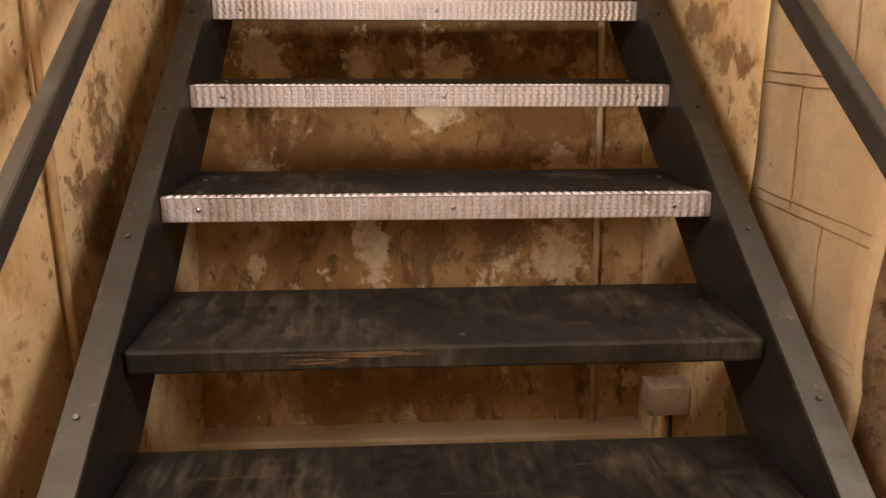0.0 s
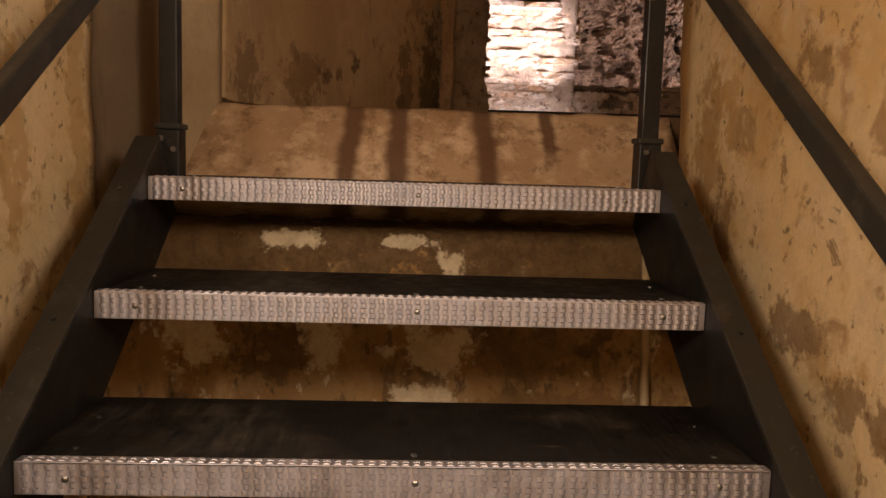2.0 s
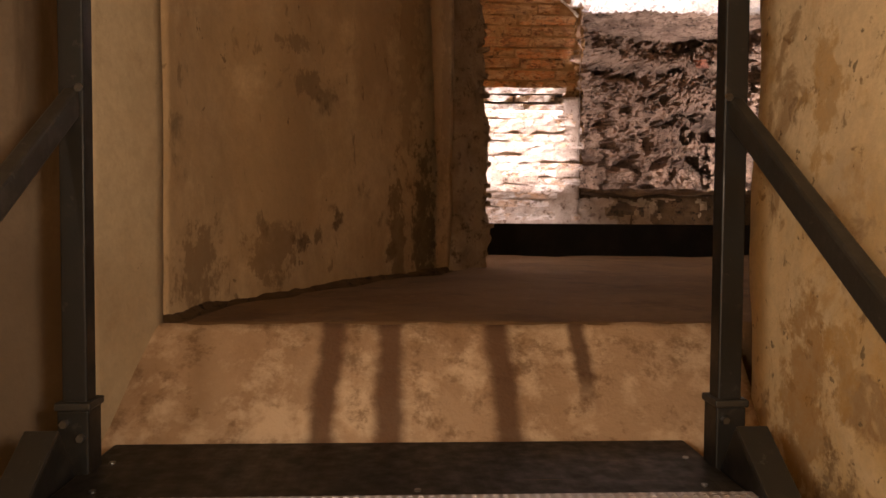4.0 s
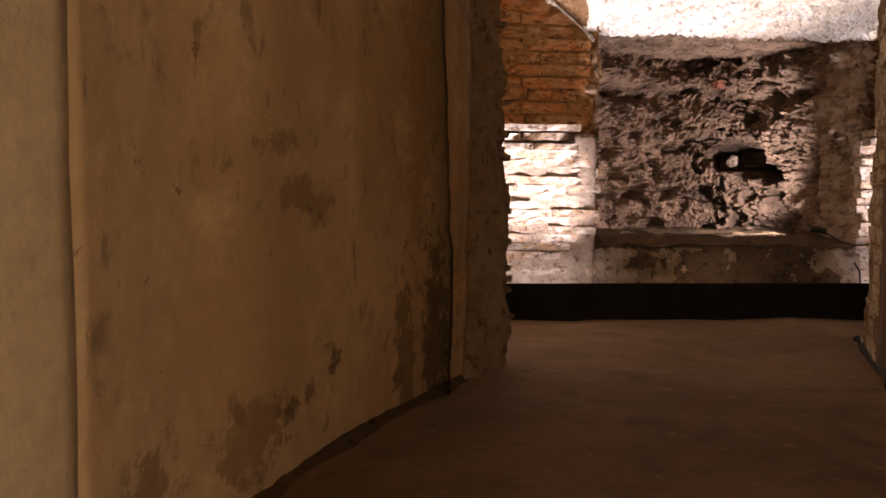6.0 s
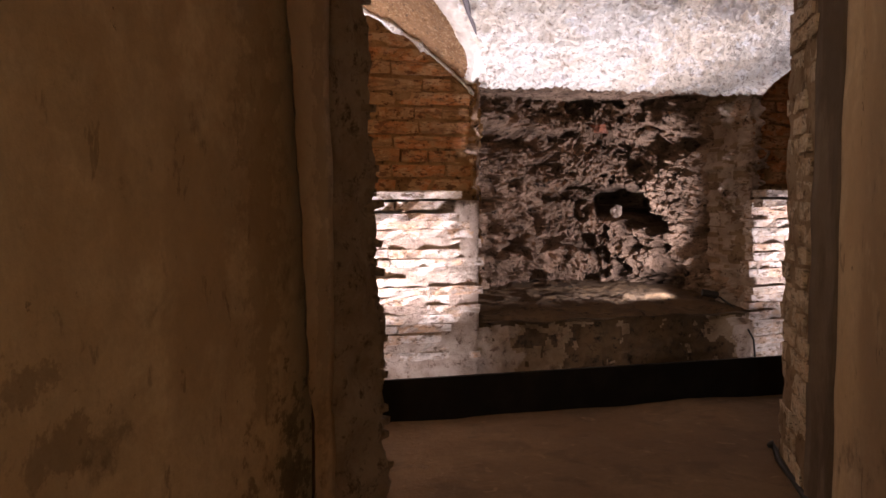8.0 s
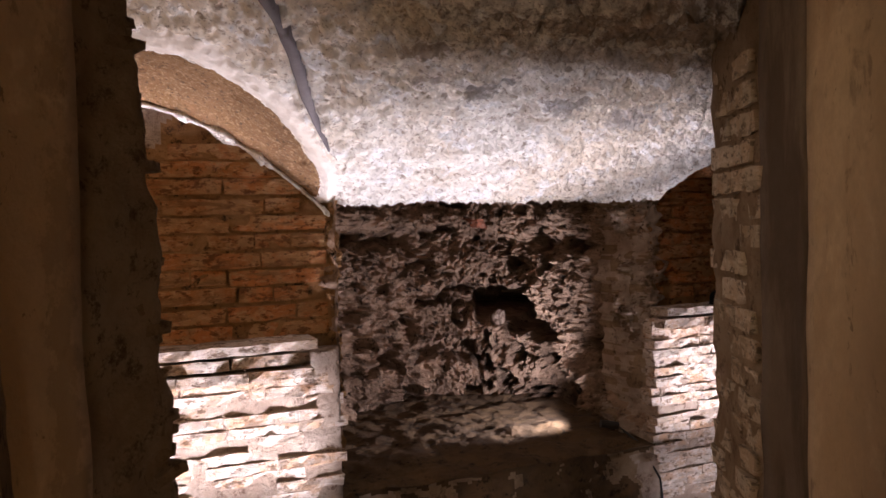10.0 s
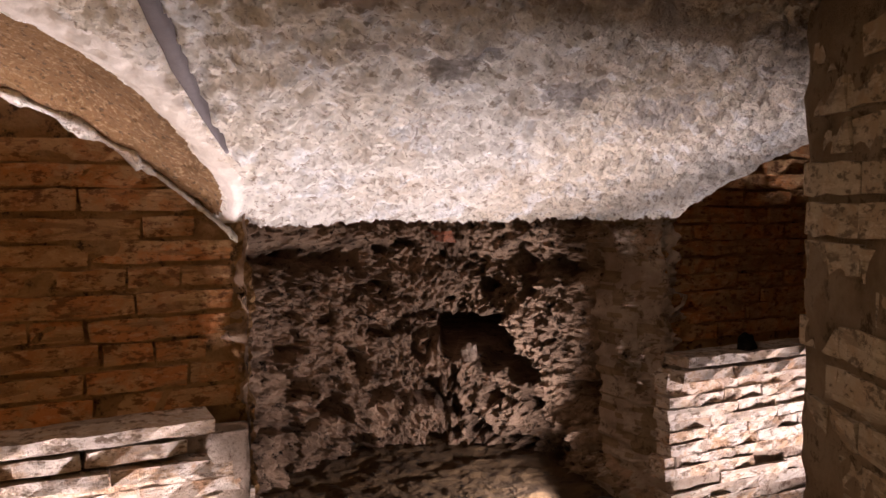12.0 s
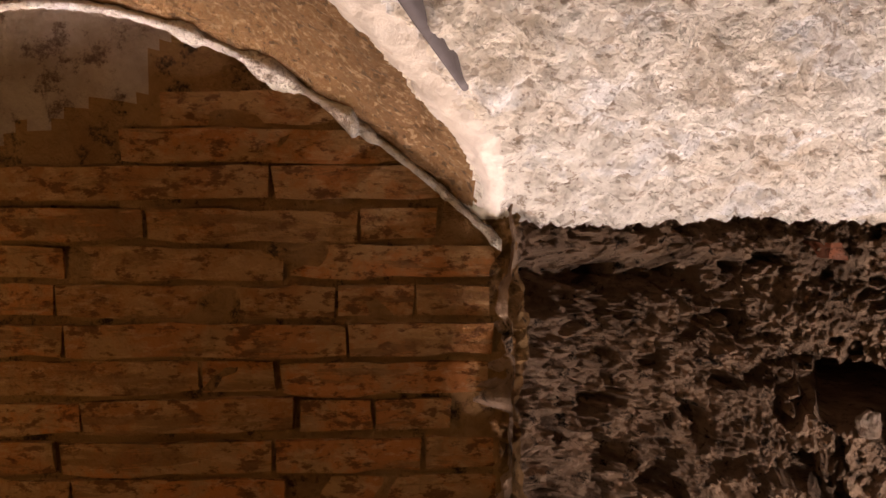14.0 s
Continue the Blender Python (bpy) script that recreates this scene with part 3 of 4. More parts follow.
def side_vault(x, y):
    return lunette(x) + 0.11 * (1 - math.exp(-max(0.0, 3.70 - y) / 0.12))


def vault(u, v):
    x, y = -0.75 + 4.65 * u, 3.74 - 1.44 * v
    z = max(main_vault(x, y), side_vault(x, y))
    q = (x * 0.75, y * 1.35, z)
    rough = 0.2 + 0.8 * min(1.0, max(0.0, main_vault(x, y) - side_vault(x, y)) / 0.07)
    lumps = abs(fbm(q, 13, 3))
    chips = max(0.0, fbm((x + 7, y, z), 17, 3) - 0.25)
    cracks = max(0.0, fbm((x * 0.9 + 3, y * 3.2, 5), 6, 2) - 0.42)
    scored = min(1.0, max(0.0, (x - 1.55) * 2.5)) * max(0.0, 0.35 + fbm((x, y, 9), 2.5, 2))
    marks = max(0.0, math.sin(math.tau * (x + 0.95 * y) / 0.075 + 3.0 * fbm((x, y, 2), 3.0, 2)) - 0.2)
    r = 0.012 * fbm((x, y, z), 4, 3) + rough * (0.058 * lumps + 0.075 * chips + 0.07 * cracks + 0.032 * scored * marks + 0.017 * fbm(q, 36, 2))
    return Vector((x, y, z + r))


ceiling = tagged(smooth(part("ceiling_vault", sheet(vault, 760, 210, (0, 0, 0.5)), M_VAULT)), "whitewashed pitted vault above the niche", "ceiling", kind="structure")
ceiling.data.materials.append(M_SOFFIT)
ceiling.data.materials.append(M_LIP)
for face in ceiling.data.polygons:
    x, y, z = face.center
    if side_vault(x, y) > main_vault(x, y) + 0.030 + 0.004 * noise.noise(Vector((x * 12, y * 12, 0))):
        face.material_index = 1
    elif x < 1.04 and abs(main_vault(x, y) - side_vault(x, y)) < 0.026 + 0.016 * noise.noise(Vector((x * 9, y * 9, 4))):
        face.material_index = 2


def seam_strip(u, v):
    """A smooth grey seam that runs up the vault beside its left arris."""
    y = 3.36 - 0.85 * u
    x = 0.962 - 0.47 * u - 0.012 * math.sin(u * 9) + (v - 0.5) * 0.042 * (0.35 + 0.65 * min(1.0, 4 * u)) * (1 + 0.4 * noise.noise(Vector((u * 9, 3, 0))))
    return Vector((x, y + (v - 0.5) * 0.012, max(main_vault(x, y), side_vault(x, y)) - 0.003 - 0.006 * math.sin(v * math.pi)))


tagged(smooth(part("vault_seam", sheet(seam_strip, 60, 5, (0, 0, 0.04)), M_SEAM)), "smooth grey cement seam along the vault", "seam", kind="structure")


def arch_lip(x0, x1, y):
    """The crumbled white edge of plaster that hangs along an arch."""
    bm, rings = bmesh.new(), []
    n = round((x1 - x0) / 0.006)
    for i in range(n + 1):
        x = x0 + (x1 - x0) * i / n
        z = lunette(x) + 0.007
        r = 0.009 + 0.022 * max(0.0, fbm((x, 0, z), 13, 4)) + 0.003 * fbm((x, 2, z), 60, 2)
        rings.append([bm.verts.new((x, y + 0.9 * r * math.cos(a), z + r * math.sin(a))) for a in [k * math.pi / 4 for k in range(8)]])
    for r0, r1 in zip(rings, rings[1:]):
        for k in range(8):
            bm.faces.new((r0[k], r1[k], r1[(k + 1) % 8], r0[(k + 1) % 8]))
    return bm


tagged(smooth(part("arch_edge", arch_lip(-0.45, 1.05, 3.685), M_VAULT)), "crumbled white plaster edge under the brown arch", "trim", kind="structure")
tagged(smooth(part("arch_edge", arch_lip(2.62, 3.9, 3.705), M_VAULT)), "crumbled white plaster edge under the brown arch", "trim", kind="structure")

# far wall: limed lower courses, recessed brown brick above
def far_wall(name, x0, x1, y, z0, z1, material, label, curved=False):
    def f(u, v):
        x = x0 + (x1 - x0) * u
        top = lunette(x) + 0.06 if curved else z1
        z = z0 + (top - z0) * v
        return Vector((x, y + 0.008 * fbm((x, 0, z), 10, 4), z))
    return tagged(smooth(part(name, sheet(f, round((x1 - x0) / 0.02), round((z1 - z0) / 0.02), (0, 0.04, 0)), material)), label, "wall", kind="structure")


lower_left = far_wall("wall_far_lower_left", -1.5, 1.06, 3.634, -0.3, 0.94, M_LIME, "limed brick wall lit from below")
upper_left = far_wall("wall_far_upper_left", -1.5, 1.075, 3.7015, 0.93, 1.9, M_MORTAR, "brown brick wall under a plastered arch", True)
lower_right = far_wall("wall_far_lower_right", 2.575, 4.1, 3.655, -0.3, 0.98, M_LIME, "limed brick wall lit from below")
upper_right = far_wall("wall_far_upper_right", 2.58, 4.1, 3.7215, 0.97, 1.9, M_MORTAR, "brown brick wall under a plastered arch", True)

upper_left.data.materials.append(M_LIME)
for face in upper_left.data.polygons:
    x, y, z = face.center
    if z - 0.5 * x + 0.05 * noise.noise(Vector((x, 0, z)) * 11) > 1.50:
        face.material_index = 1

# the niche: a rough hollow cut into the rock
HOLLOW = rounded([(1.065, 3.64), (1.12, 4.20), (1.42, 4.72), (1.95, 4.95), (2.38, 4.82), (2.60, 4.40), (2.57, 3.98), (2.57, 3.69)], 8)


def rocky(p, amount):
    """Broken rock: small sharp lumps with hollows between them."""
    p = Vector(p)
    big = fbm(p, 3.6, 3)
    cells = noise.voronoi(p * 17.0 + Vector((0.7, 0.7, 0.7)) * fbm(p, 12.0, 2))[0]
    lumps = 1.0 - min(1.0, cells[0] * 1.7)
    pits = min(0.35, max(0.0, fbm(p + Vector((5, 2, 9)), 9.5, 4) - 0.17))
    return amount * (0.50 * big + 0.26 * lumps - 4.2 * pits + 0.26 * abs(fbm(p, 21.0, 3)) + 0.14 * fbm(p, 55.0, 2) - 0.1)


def hollow(u, v):
    p, d = along(HOLLOW, u)
    n = Vector((d.y, -d.x))
    z = 0.30 + 1.34 * v
    edge = min(1.0, 8 * u + 0.1, 16 * (1 - u) + 0.3)
    ragged = 0.35 * fbm((p.x, p.y, z), 9, 3)
    out = rocky((p.x, p.y, z), 0.19) * edge + 0.05 * edge * math.exp(-((z - 1.42) / 0.06) ** 2)
    out -= 0.15 * math.exp(-((z - 1.33 + 0.06 * (p.x - 1.3) + 0.06 * ragged) / 0.045) ** 2) * edge * (1.0 if p.x < 1.9 else 0.4)
    if u > 0.3:
        for hx, hz, rx, rz, deep in ((2.33, 0.90, 0.080, 0.10, 1.3), (2.44, 0.88, 0.07, 0.12, 1.3), (2.52, 0.77, 0.05, 0.06, 0.9)):
            r2 = ((p.x - hx) / rx) ** 2 + ((z - hz) / rz) ** 2
            out -= deep / (1 + math.exp(min(40.0, (r2 - 1 + 1.6 * ragged) * 11)))
    return Vector((p.x + n.x * out, p.y + n.y * out, z))


niche = tagged(part("niche_rock", sheet(hollow, 560, 210, (0, 0.1, 0.0)), M_ROCK), "dark rough-hewn rock hollow with a deep hole", "niche", kind="structure")
niche.data.materials.append(M_LIME)
for face in niche.data.polygons:
    x, y, z = face.center
    if x > 2.3 and y < 4.2 and noise.noise(Vector((x, y, z)) * 14) + 0.5 * noise.noise(Vector((x, y, z)) * 40) + (4.1 - y) * 2.2 - 0.55 > 0:
        face.material_index = 1


def sill_top(u, v):
    x = 1.055 + 1.50 * u
    if v < 0.35:
        k = v / 0.35
        y, z = 3.61 + 0.07 * k * k + 0.03 * fbm((x, 3.6, k), 5, 4), -0.3 + 0.66 * k
    else:
        k = (v - 0.35) / 0.65
        y, z = 3.65 + 1.4 * k, 0.36 + 0.04 * math.sin(min(1, k * 4) * math.pi / 2)
    r = 0.03 * fbm((x, y, z), 7, 5)
    return Vector((x, y - 0.5 * r, z + 0.6 * r))


sill = tagged(part("niche_sill", sheet(sill_top, 150, 160, (0, 0, -0.3)), M_SILL), "damp dark earthen sill of the niche", "sill", kind="structure")
sill.data.materials.append(M_LIME)
sill.data.materials.append(M_RUBBLE)
for face in sill.data.polygons:
    x, y, z = face.center
    patch = noise.noise(Vector((x, y, z)) * 9) + 0.6 * noise.noise(Vector((x, y, z)) * 25)
    if y < 3.72 and z < 0.34:
        near = max((1.36 - x) / 0.3, (x - 2.40) / 0.15)
        if near + 0.5 * patch > 0.35:
            face.material_index = 1
        elif patch + 0.4 * near > -0.15:
            face.material_index = 2
tagged(part("niche_roof", sheet(lambda u, v: Vector((1.0 + 1.65 * u, 3.655 + 1.45 * v, 1.53 + 0.04 * v + 0.05 * abs(fbm((u * 1.6, v * 1.4, 1.5), 7, 4)))), 80, 70, (0, 0, 0.3)), M_ROCK), "rough rock roof of the niche", "niche", kind="structure")



def crust(x0, x1, z0, z1, y, turn, seed):
    """A broken crust of mortar along an upright edge; its side towards the niche (turn -1: low x, 1: high x) bends inwards."""
    def f(u, v):
        z = z0 + (z1 - z0) * v
        wave = 0.035 * fbm((seed, 0, z), 5, 4)
        x = x0 + (x1 - x0) * u + wave * (1.0 if 0 < u < 1 else 1.6) + 0.02 * fbm((u, seed, z), 22, 3)
        inner = u if turn > 0 else 1 - u
        back = 0.22 * max(0.0, inner - 0.55) ** 1.2 / 0.38 + 0.03 * max(0.0, 0.15 - inner) / 0.15
        return Vector((x, y + back - 0.030 * abs(fbm((x, seed, z), 14, 4)) - 0.014 * fbm((x, seed, z), 48, 2), z))
    return sheet(f, max(10, round((x1 - x0) / 0.007)), round((z1 - z0) / 0.009), (0, 0.10, 0))


tagged(part("niche_edge", crust(1.035, 1.11, 0.22, 1.52, 3.688, 1, 2.0), M_MORTAR), "crusty brown mortar edge of the niche", "niche", kind="structure")
crust_right = tagged(part("niche_edge", crust(2.52, 2.62, 0.26, 1.53, 3.705, -1, 7.0), M_RUBBLE), "crusty pale mortar edge of the niche", "niche", kind="structure")
crust_right.data.materials.append(M_LIME)
for face in crust_right.data.polygons:
    x, y, z = face.center
    if noise.noise(Vector((x, y, z)) * 12) + 0.7 * noise.noise(Vector((x, y, z)) * 36) + 2.2 * (x - 2.56) > -0.15:
        face.material_index = 1

# low black board before the far wall
beam = tagged(new("barrier_board"), "low matt black board screening the floor lamps", "barrier")
part("board", box(-1.5, 4.1, 3.355, 3.375, -0.005, 0.184, 0.003), M_BLACK, beam)

# closing walls of the chamber
wall("wall_chamber_left", [(-1.45, 2.55), (-1.45, 3.7)], -0.1, 2.2, M_MORTAR, 0.2, 1, 0.01, 5.0, 0.1, "brown masonry wall")
wall("wall_chamber_right", [(4.05, 3.75), (4.05, 2.6)], -0.1, 2.2, M_MORTAR, 0.2, 1, 0.01, 5.0, 0.1, "brown masonry wall")

# ---- the stair ----
RISE, RUN, TOP_Z = 0.1885, 0.2885, -0.185
STEPS = 9


def tread_at(k):
    return -RUN * k, TOP_Z - RISE * k


stair = tagged(new("steel_stair"), "open-riser black steel stair with dark treads and aluminium nosings", "stair")
for side in (-1, 1):
    lo, hi = Vector((0, -RUN * 9.0, TOP_Z - RISE * 9.0)), Vector((0, 0.10, TOP_Z + RISE / RUN * 0.10))
    d = (hi - lo).normalized()
    up = Vector((0, -d.z, d.y))
    bm = bmesh.new()
    a, b = lo - up * 0.085, hi - up * 0.085
    x = side * 0.5335
    bar((x, a.y, a.z), (x, b.y, b.z), 0.007, 0.20, 0.001, bm)
    x = side * 0.556
    a, b = lo + up * 0.018, hi + up * 0.018
    stringer = part("stringer", bm, M_STEEL, stair)
    part("flange", bar((x, a.y, a.z), (x, b.y, b.z), 0.052, 0.008, 0.002), M_FLANGE, stringer, "worn top flange, its lit grey put into the colour")
    for k in range(9):
        c = hi.lerp(lo, (k + 0.55) / 9.0) + up * 0.0225
        x = side * 0.558
        part("bolt", rod([(x, c.y, c.z), (x, c.y + up.y * 0.006, c.z + up.z * 0.004)], 0.0045, 6), M_FLANGE, stringer)

nosing_mesh = None


def emboss(bm):
    """Raised studs in rows on the front and the top of a nosing strip."""
    def stud(c, u, v, n):
        foot = [bm.verts.new(c + u * a + v * b) for a, b in ((-1, -1), (1, -1), (1, 1), (-1, 1))]
        head = [bm.verts.new(c + u * a * 0.35 + v * b * 0.78 + n) for a, b in ((-1, -1), (1, -1), (1, 1), (-1, 1))]
        bm.faces.new(head)
        for k in range(4):
            bm.faces.new((foot[k], foot[(k + 1) % 4], head[(k + 1) % 4], head[k]))
    for i in range(66):
        x = -0.521 + 1.042 * (i + 0.5) / 66
        for row in range(5):
            stud(Vector((x + (0.0010 if row % 2 else -0.0010), -0.002, -0.0066 - row * 0.0086)), Vector((0.0056, 0, 0)), Vector((0, 0, 0.0043)), Vector((0, -0.0020, 0)))
        for row in range(2):
            stud(Vector((x, 0.0055 + row * 0.0095, 0.0005)), Vector((0.0056, 0, 0)), Vector((0, 0.0040, 0)), Vector((0, 0, 0.0017)))


for k in range(STEPS):
    y, z = tread_at(k)
    bm = box(-0.528, 0.528, 0.004, 0.315, -0.045, -0.003, 0.006)
    tread = part("tread", bm, M_TREAD_BARE if k in (4, 5) else M_TREAD, stair, "scuffed tread, its black finish worn to bare wood" if k in (4, 5) else "")
    tread.location = (0, y, z)
    for x, dy in ((-0.47, 0.06), (-0.49, 0.20), (0.02, 0.05), (0.47, 0.06), (0.49, 0.20)):
        part("screw", rod([(x, dy, -0.006), (x, dy, -0.0005)], 0.0055, 8), M_SCREW, tread)
    if k == 4:
        continue
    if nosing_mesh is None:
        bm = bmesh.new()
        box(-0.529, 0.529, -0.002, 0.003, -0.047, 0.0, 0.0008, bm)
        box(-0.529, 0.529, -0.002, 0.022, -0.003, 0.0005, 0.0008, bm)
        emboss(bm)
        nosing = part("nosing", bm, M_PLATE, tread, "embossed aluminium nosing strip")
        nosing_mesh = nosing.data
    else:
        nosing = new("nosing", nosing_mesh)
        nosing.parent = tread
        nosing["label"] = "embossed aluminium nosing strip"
    for x in (-0.46, 0.022, 0.455):
        bm = bmesh.new()
        bmesh.ops.create_uvsphere(bm, u_segments=8, v_segments=5, radius=0.0055, matrix=Matrix.Translation((x, -0.002, -0.024)) @ Matrix.Diagonal((1, 0.6, 1, 1)))
        smooth(part("rivet", bm, M_SCREW, tread))

# railings: square posts with a sloping rail on each side
SLOPE = RISE / RUN


def railing(side):
    x = 0.545 if side > 0 else -0.531
    rail = tagged(new("railing"), "black painted square steel railing bolted to the stair", "railing", "stair railings")
    part("post", box(x - 0.02, x + 0.02, 0.15, 0.19, -0.21, 0.85, 0.003), M_STEEL, rail)
    part("rail", bar((x, 0.165, 0.415), (x, -RUN * 8.6, 0.415 - SLOPE * (RUN * 8.6 + 0.165)), 0.026, 0.040, 0.005), M_FLANGE, rail)
    yb = -RUN * 8.2
    zb = TOP_Z + SLOPE * yb
    part("post", box(x - 0.02, x + 0.02, yb - 0.02, yb + 0.02, zb - 0.03, zb + 0.55, 0.003), M_STEEL, rail)
    socket = part("socket", box(x - 0.025, x + 0.025, 0.142, 0.198, -0.215, -0.085, 0.003), M_STEEL, rail)
    part("lip", box(x - 0.029, x + 0.029, 0.138, 0.202, -0.085, -0.072, 0.003), M_FLANGE, socket)
    for dx, z in ((-0.012, -0.105), (0.014, -0.128)):
        part("bolt", rod([(x + dx, 0.143, z), (x + dx, 0.132, z)], 0.0065, 6), M_SCREW, socket)
    part("end_weld", rod([(x - side * 0.014, 0.142, 0.428), (x - side * 0.014, 0.150, 0.432)], 0.006, 6), M_SCREW, rail)
    return rail


railing(-1)
railing(1)

# conduits and a junction box
conduit = tagged(smooth(part("conduit", rod([(0.543, -0.040, -1.665), (0.548, 0.042, -1.1), (0.553, 0.100, -0.72), (0.556, 0.165, -0.30)], 0.011), M_PIPE)), "thin painted conduit in the corner behind the stair", "conduit")
conduit2 = tagged(smooth(part("conduit", rod([(-0.683, -0.93, -1.9), (-0.685, -0.95, -0.8), (-0.686, -0.99, 2.2)], 0.009), M_PIPE)), "thin painted conduit on the ochre wall", "conduit")

# scored block joints on the pale wall
joints = tagged(new("wall_joint_lines"), "dark double joint lines painted on pale plaster", "wall marking", kind="structure")
for z, y0, y1 in ((-0.30, -1.14, -0.69), (-0.545, -1.0, -0.69), (-0.79, -1.14, -0.69), (-1.02, -1.14, -0.69), (-1.26, -1.14, -0.72)):
    for dz in (0.0, 0.022):
        pts = [(0.690, y0 + (y1 - y0) * k / 12, z + dz + 0.003 * noise.noise(Vector((k * 0.7, z * 9, dz * 50)))) for k in range(13)]
        part("joint_line", rod(pts, 0.0016, 5), M_JOINT, joints)
for y, z0, z1 in ((-0.86, -0.545, -0.79), (-1.02, -0.30, -0.545), (-0.99, -0.79, -1.02), (-0.83, -1.02, -1.26)):
    part("joint_line", rod([(0.690, y + 0.004 * math.sin(k), z0 + (z1 - z0) * k / 6) for k in range(7)], 0.0016, 5), M_JOINT, joints)

box_ob = tagged(new("junction_box"), "small grey plastic junction box on the plaster wall", "junction box")
part("body", box(0.585, 0.70, -0.44, -0.37, -1.45, -1.36, 0.006), M_BOX, box_ob)
part("lid", box(0.590, 0.695, -0.448, -0.4405, -1.445, -1.365, 0.002), M_BOX, box_ob)

part("cable", rod([(0.66, -0.41, -1.452), (0.665, -0.41, -1.55), (0.68, -0.38, -1.70), (0.68, -0.36, -1.88)], 0.006, 6), M_CABLE, box_ob)

# a small lamp on the niche's sill with its cable
sill_lamp = tagged(new("sill_lamp"), "small black spotlight with a thin cable on the sill", "spotlight")
part("housing", rod([(2.44, 3.79, 0.43), (2.39, 3.80, 0.44), (2.36, 3.81, 0.445)], 0.018, 10), M_CABLE, sill_lamp)
part("cable", rod([(2.45, 3.79, 0.42), (2.50, 3.70, 0.36), (2.53, 3.60, 0.22), (2.54, 3.585, 0.05)], 0.005, 6), M_CABLE, sill_lamp)


# ---- bricks ----
def brick_mesh(name, length, height, depth, material, wear, seed):
    """One worn brick, centred, its face towards -y."""
    bm = bmesh.new()
    n = max(2, round(length / 0.06))
    rings = []
    for i in range(n + 1):
        x = length * (i / n - 0.5)
        ring = []
        for y, z in ((-0.5, -0.5), (-0.5, 0.5), (0.5, 0.5), (0.5, -0.5)):
            p = Vector((x, y * depth, z * height))
            q = p + Vector((seed * 7.7, 0, seed * 3.3))
            p += wear * Vector((noise.noise(q * 22), noise.noise(q * 19 + Vector((9, 0, 0))) * (1.4 if y < 0 else 0), noise.noise(q * 25 + Vector((0, 7, 0)))))
            if i in (0, n):
                p.x -= math.copysign(wear * 0.25, x)
                p.z *= 0.95
            ring.append(bm.verts.new(p))
        rings.append(ring)
    for a, b in zip(rings, rings[1:]):
        for k in range(4):
            bm.faces.new((a[k], b[k], b[(k + 1) % 4], a[(k + 1) % 4]))
    bm.faces.new(rings[0])
    bm.faces.new(rings[-1][::-1])
    bmesh.ops.bevel(bm, geom=[e for e in bm.edges if e.is_manifold and e.calc_face_angle(0) > 0.8], offset=min(0.006, wear), segments=1, affect="EDGES")
    bm.normal_update()
    data = bpy.data.meshes.new(name)
    bm.to_mesh(data)
    bm.free()
    data.materials.append(material)
    data.polygons.foreach_set("use_smooth", [False] * len(data.polygons))
    return data


def lay(parent, a, b, z0, z1, pitch, height, material, wear, proud, lengths, rng, keep=None, depth=0.07, name="brick"):
    """Courses of bricks in a wall from plan point a to b, their faces on the right of that way."""
    a, b = Vector(a), Vector(b)
    d = (b - a).normalized()
    n = Vector((d.y, -d.x))
    turn = math.degrees(math.atan2(d.y, d.x))
    total = (b - a).length
    pool = {L: [brick_mesh(name, L, height, depth, material, wear, 10 * i + k) for k in range(3)] for i, L in enumerate(lengths)}
    row, z = 0, z0
    while z < z1:
        course = rng.uniform(-0.001, 0.006)
        s = -rng.random() * 0.03
        while s < total - 0.02:
            L = rng.choice(lengths)
            if s + L > total + 0.02:
                L = min(lengths, key=lambda q: abs(q - (total - s)))
            mid = s + L / 2
            p = a + d * mid
            out = proud + course + rng.uniform(-0.004, 0.004) - depth / 2
            if s > -0.03 and s + L < total + 0.05 and (keep is None or keep(p.x, z, row, rng)):
                ob = new(name, rng.choice(pool[L]))
                ob.parent = parent
                ob.matrix_basis = pose(p.x + n.x * out, p.y + n.y * out, z + height / 2 + rng.uniform(-0.003, 0.003), rng.uniform(-2, 2), rng.uniform(-1.0, 1.0), turn + rng.uniform(-1.2, 1.2))
            s += L + 0.003
        z += pitch
        row += 1


rng = random.Random(4)
BRICKS = (0.13, 0.25, 0.36, 0.47)
under_arch = lambda x, z, row, r: z + 0.03 < lunette(x) and not z - 0.5 * x > 1.45 and r.random() < 0.98
lay(upper_left, (-0.40, 3.70), (1.045, 3.70), 0.985, 1.85, 0.066, 0.055, M_BRICK, 0.008, 0.003, BRICKS, rng, under_arch)
lay(upper_right, (2.60, 3.72), (3.75, 3.72), 1.02, 1.9, 0.062, 0.055, M_BRICK, 0.010, 0.007, BRICKS, rng, under_arch)
THIN = (0.19, 0.26, 0.34, 0.43)
lay(lower_left, (-0.30, 3.635), (1.05, 3.635), 0.20, 0.84, 0.0435, 0.039, M_BRICK_PALE, 0.008, 0.002, THIN, rng, lambda x, z, row, r: r.random() < 0.62 + 0.5 * z)
lay(lower_right, (2.555, 3.655), (3.70, 3.655), 0.10, 0.90, 0.0435, 0.041, M_BRICK_PALE, 0.007, 0.004, THIN, rng, lambda x, z, row, r: r.random() < 0.9)
SLABS = (0.24, 0.55, 0.72)
lay(lower_left, (-0.30, 3.635), (1.05, 3.635), 0.85, 0.95, 0.049, 0.036, M_BRICK_PALE, 0.009, 0.075, SLABS, rng, depth=0.17, name="band_slab")
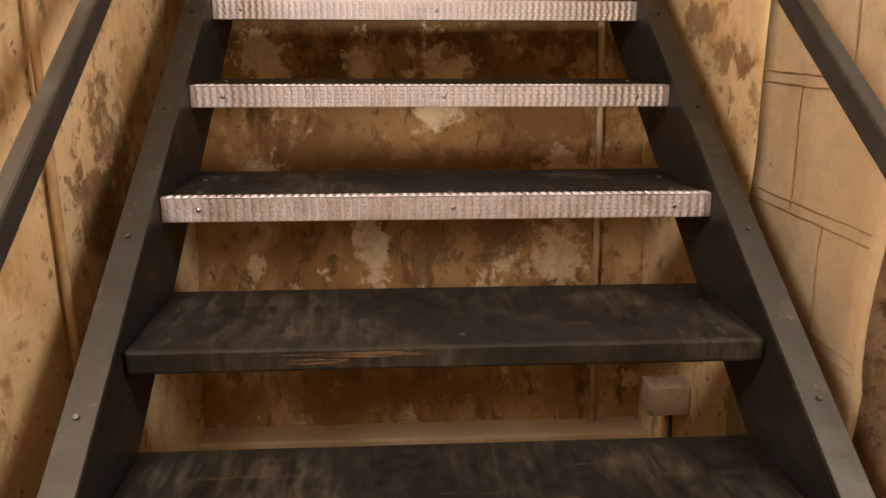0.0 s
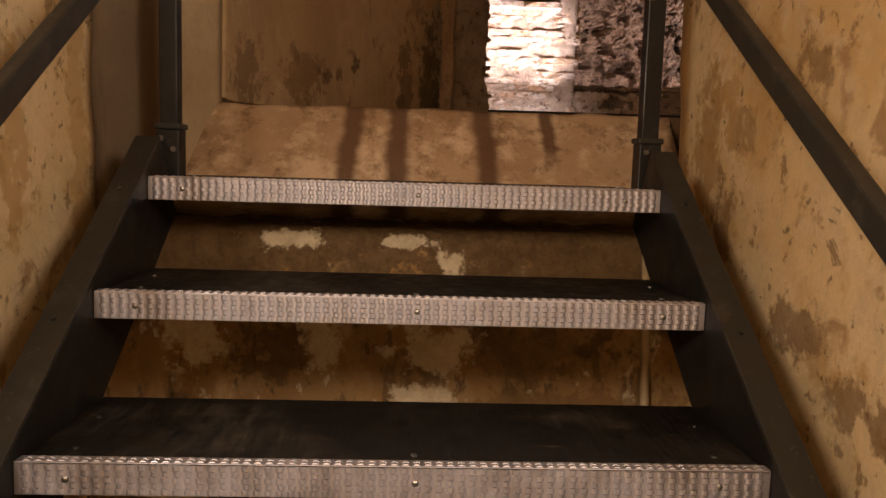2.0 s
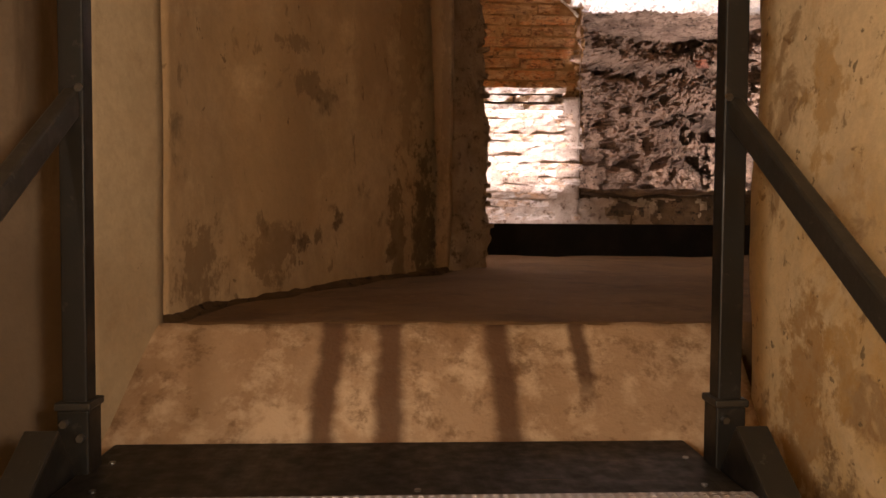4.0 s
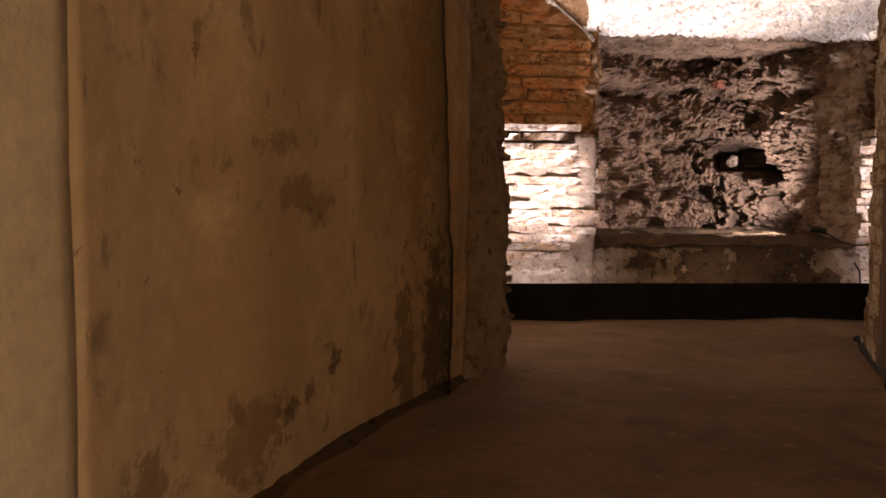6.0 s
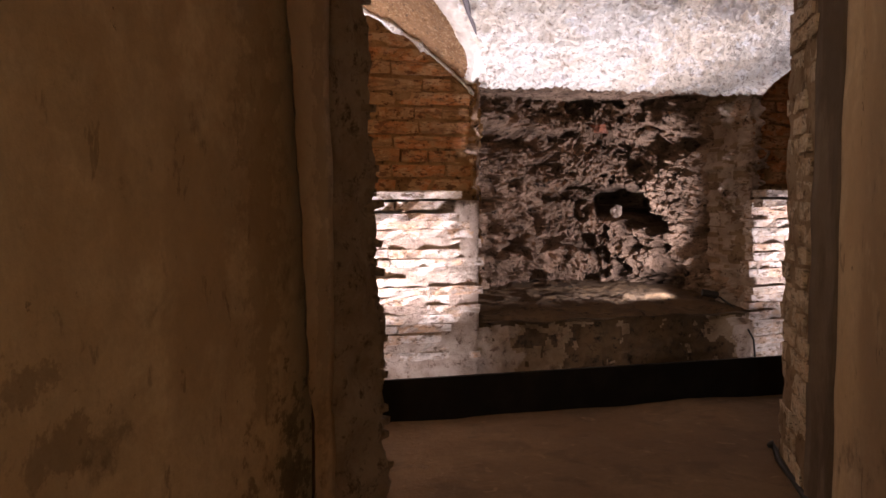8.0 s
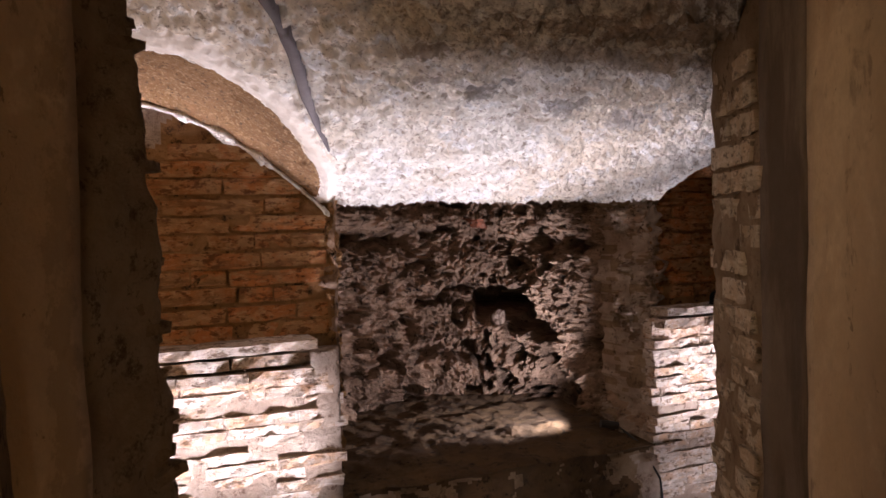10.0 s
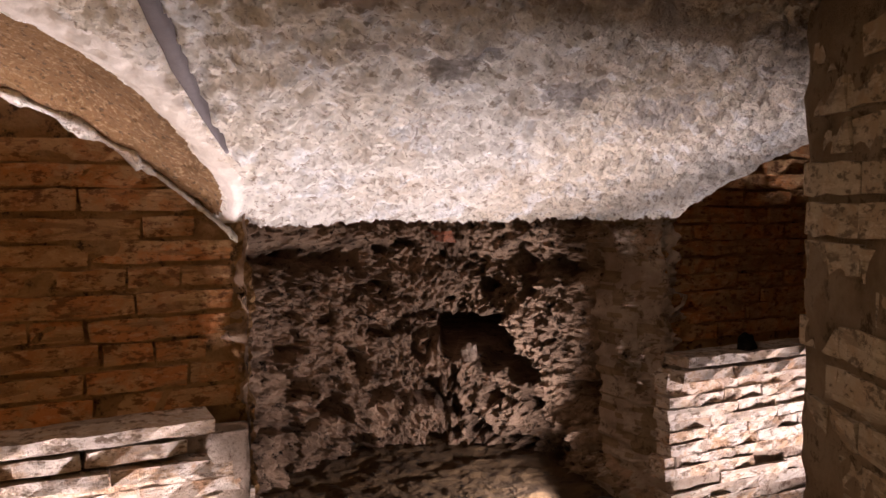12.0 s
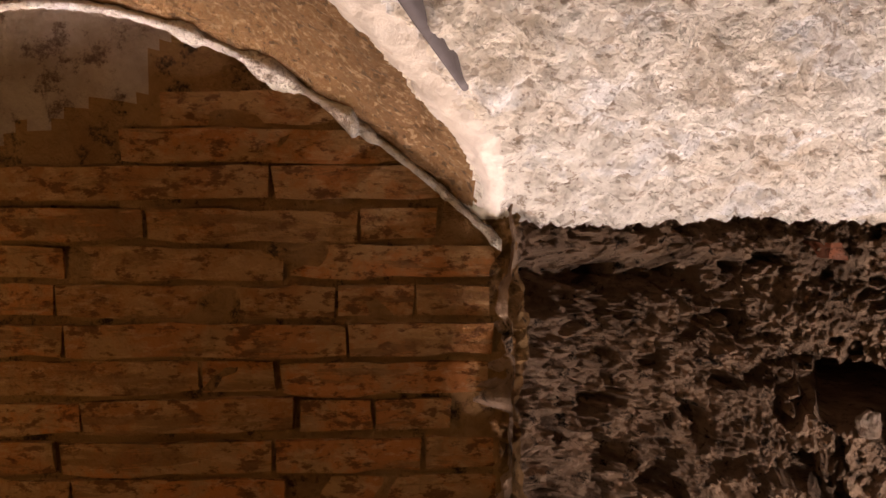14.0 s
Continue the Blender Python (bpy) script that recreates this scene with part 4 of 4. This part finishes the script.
lay(lower_right, (2.57, 3.655), (3.70, 3.655), 0.90, 0.99, 0.049, 0.036, M_BRICK_PALE, 0.010, 0.070, SLABS, rng, depth=0.17, name="band_slab")
JAMB = (0.11, 0.16, 0.22)
lay(jamb_right, (1.885, 2.545), (1.685, 2.175), 0.02, 1.75, 0.072, 0.058, M_BRICK_JAMB, 0.009, 0.000, JAMB, rng, lambda x, z, row, r: r.random() < 0.88)
tongues = [brick_mesh("mortar_tongue", L, 0.020, 0.07, M_RUBBLE, 0.010, 40 + i) for i, L in enumerate((0.05, 0.07, 0.09))]
z = 0.06
while z < 1.95:
    ob = new("mortar_tongue", rng.choice(tongues))
    ob.parent = jamb_left
    ob.matrix_basis = pose(0.333 - 0.045 * max(0.0, z - 0.35) ** 1.3 + rng.uniform(-0.020, 0.014), 2.325, z, rng.uniform(-8, 8), rng.uniform(-8, 14), rng.uniform(20, 60))
    z += rng.choice((0.025, 0.04, 0.06, 0.085))
red = tagged(new("red_brick_stub", brick_mesh("red_brick_stub", 0.09, 0.05, 0.12, M_BRICK_RED, 0.008, 3)), "broken red brick set in the rock hollow", "brick")
red.matrix_basis = pose(2.25, 4.87, 1.385, 4, 6, 20)
bm = bmesh.new()
bmesh.ops.create_icosphere(bm, subdivisions=3, radius=0.04)
for v in bm.verts:
    v.co += v.co.normalized() * 0.030 * fbm(v.co, 16, 3)
    v.co = Vector((v.co.x * 0.62, v.co.y, v.co.z * 1.05 + 0.4 * v.co.x))
stone = tagged(part("loose_stone", bm, M_LIME), "pale broken stone lodged in the dark hole", "stone")
stone.matrix_basis = pose(2.30, 4.69, 0.86, 10, 20, 30)

bm = bmesh.new()
bmesh.ops.create_icosphere(bm, subdivisions=3, radius=0.028)
for v in bm.verts:
    v.co += v.co.normalized() * 0.024 * fbm(v.co + Vector((3, 1, 4)), 22, 3)
    v.co.z *= 1.3
stub = tagged(part("mortar_stub", bm, M_BLACK), "black crusted stub on the ledge of the limed wall", "mortar stub")
stub.location = (2.892, 3.625, 1.012)
cable = tagged(smooth(part("floor_cable", rod([(1.85, 2.56, 0.045), (1.868, 2.575, 0.05), (1.872, 2.555, 0.03), (1.84, 2.50, 0.016), (1.74, 2.28, 0.014), (1.645, 2.08, 0.014), (1.60, 1.98, 0.014), (1.54, 1.90, 0.012)], 0.011, 8), M_CABLE)), "thick black cable lying along the foot of the jamb", "cable")
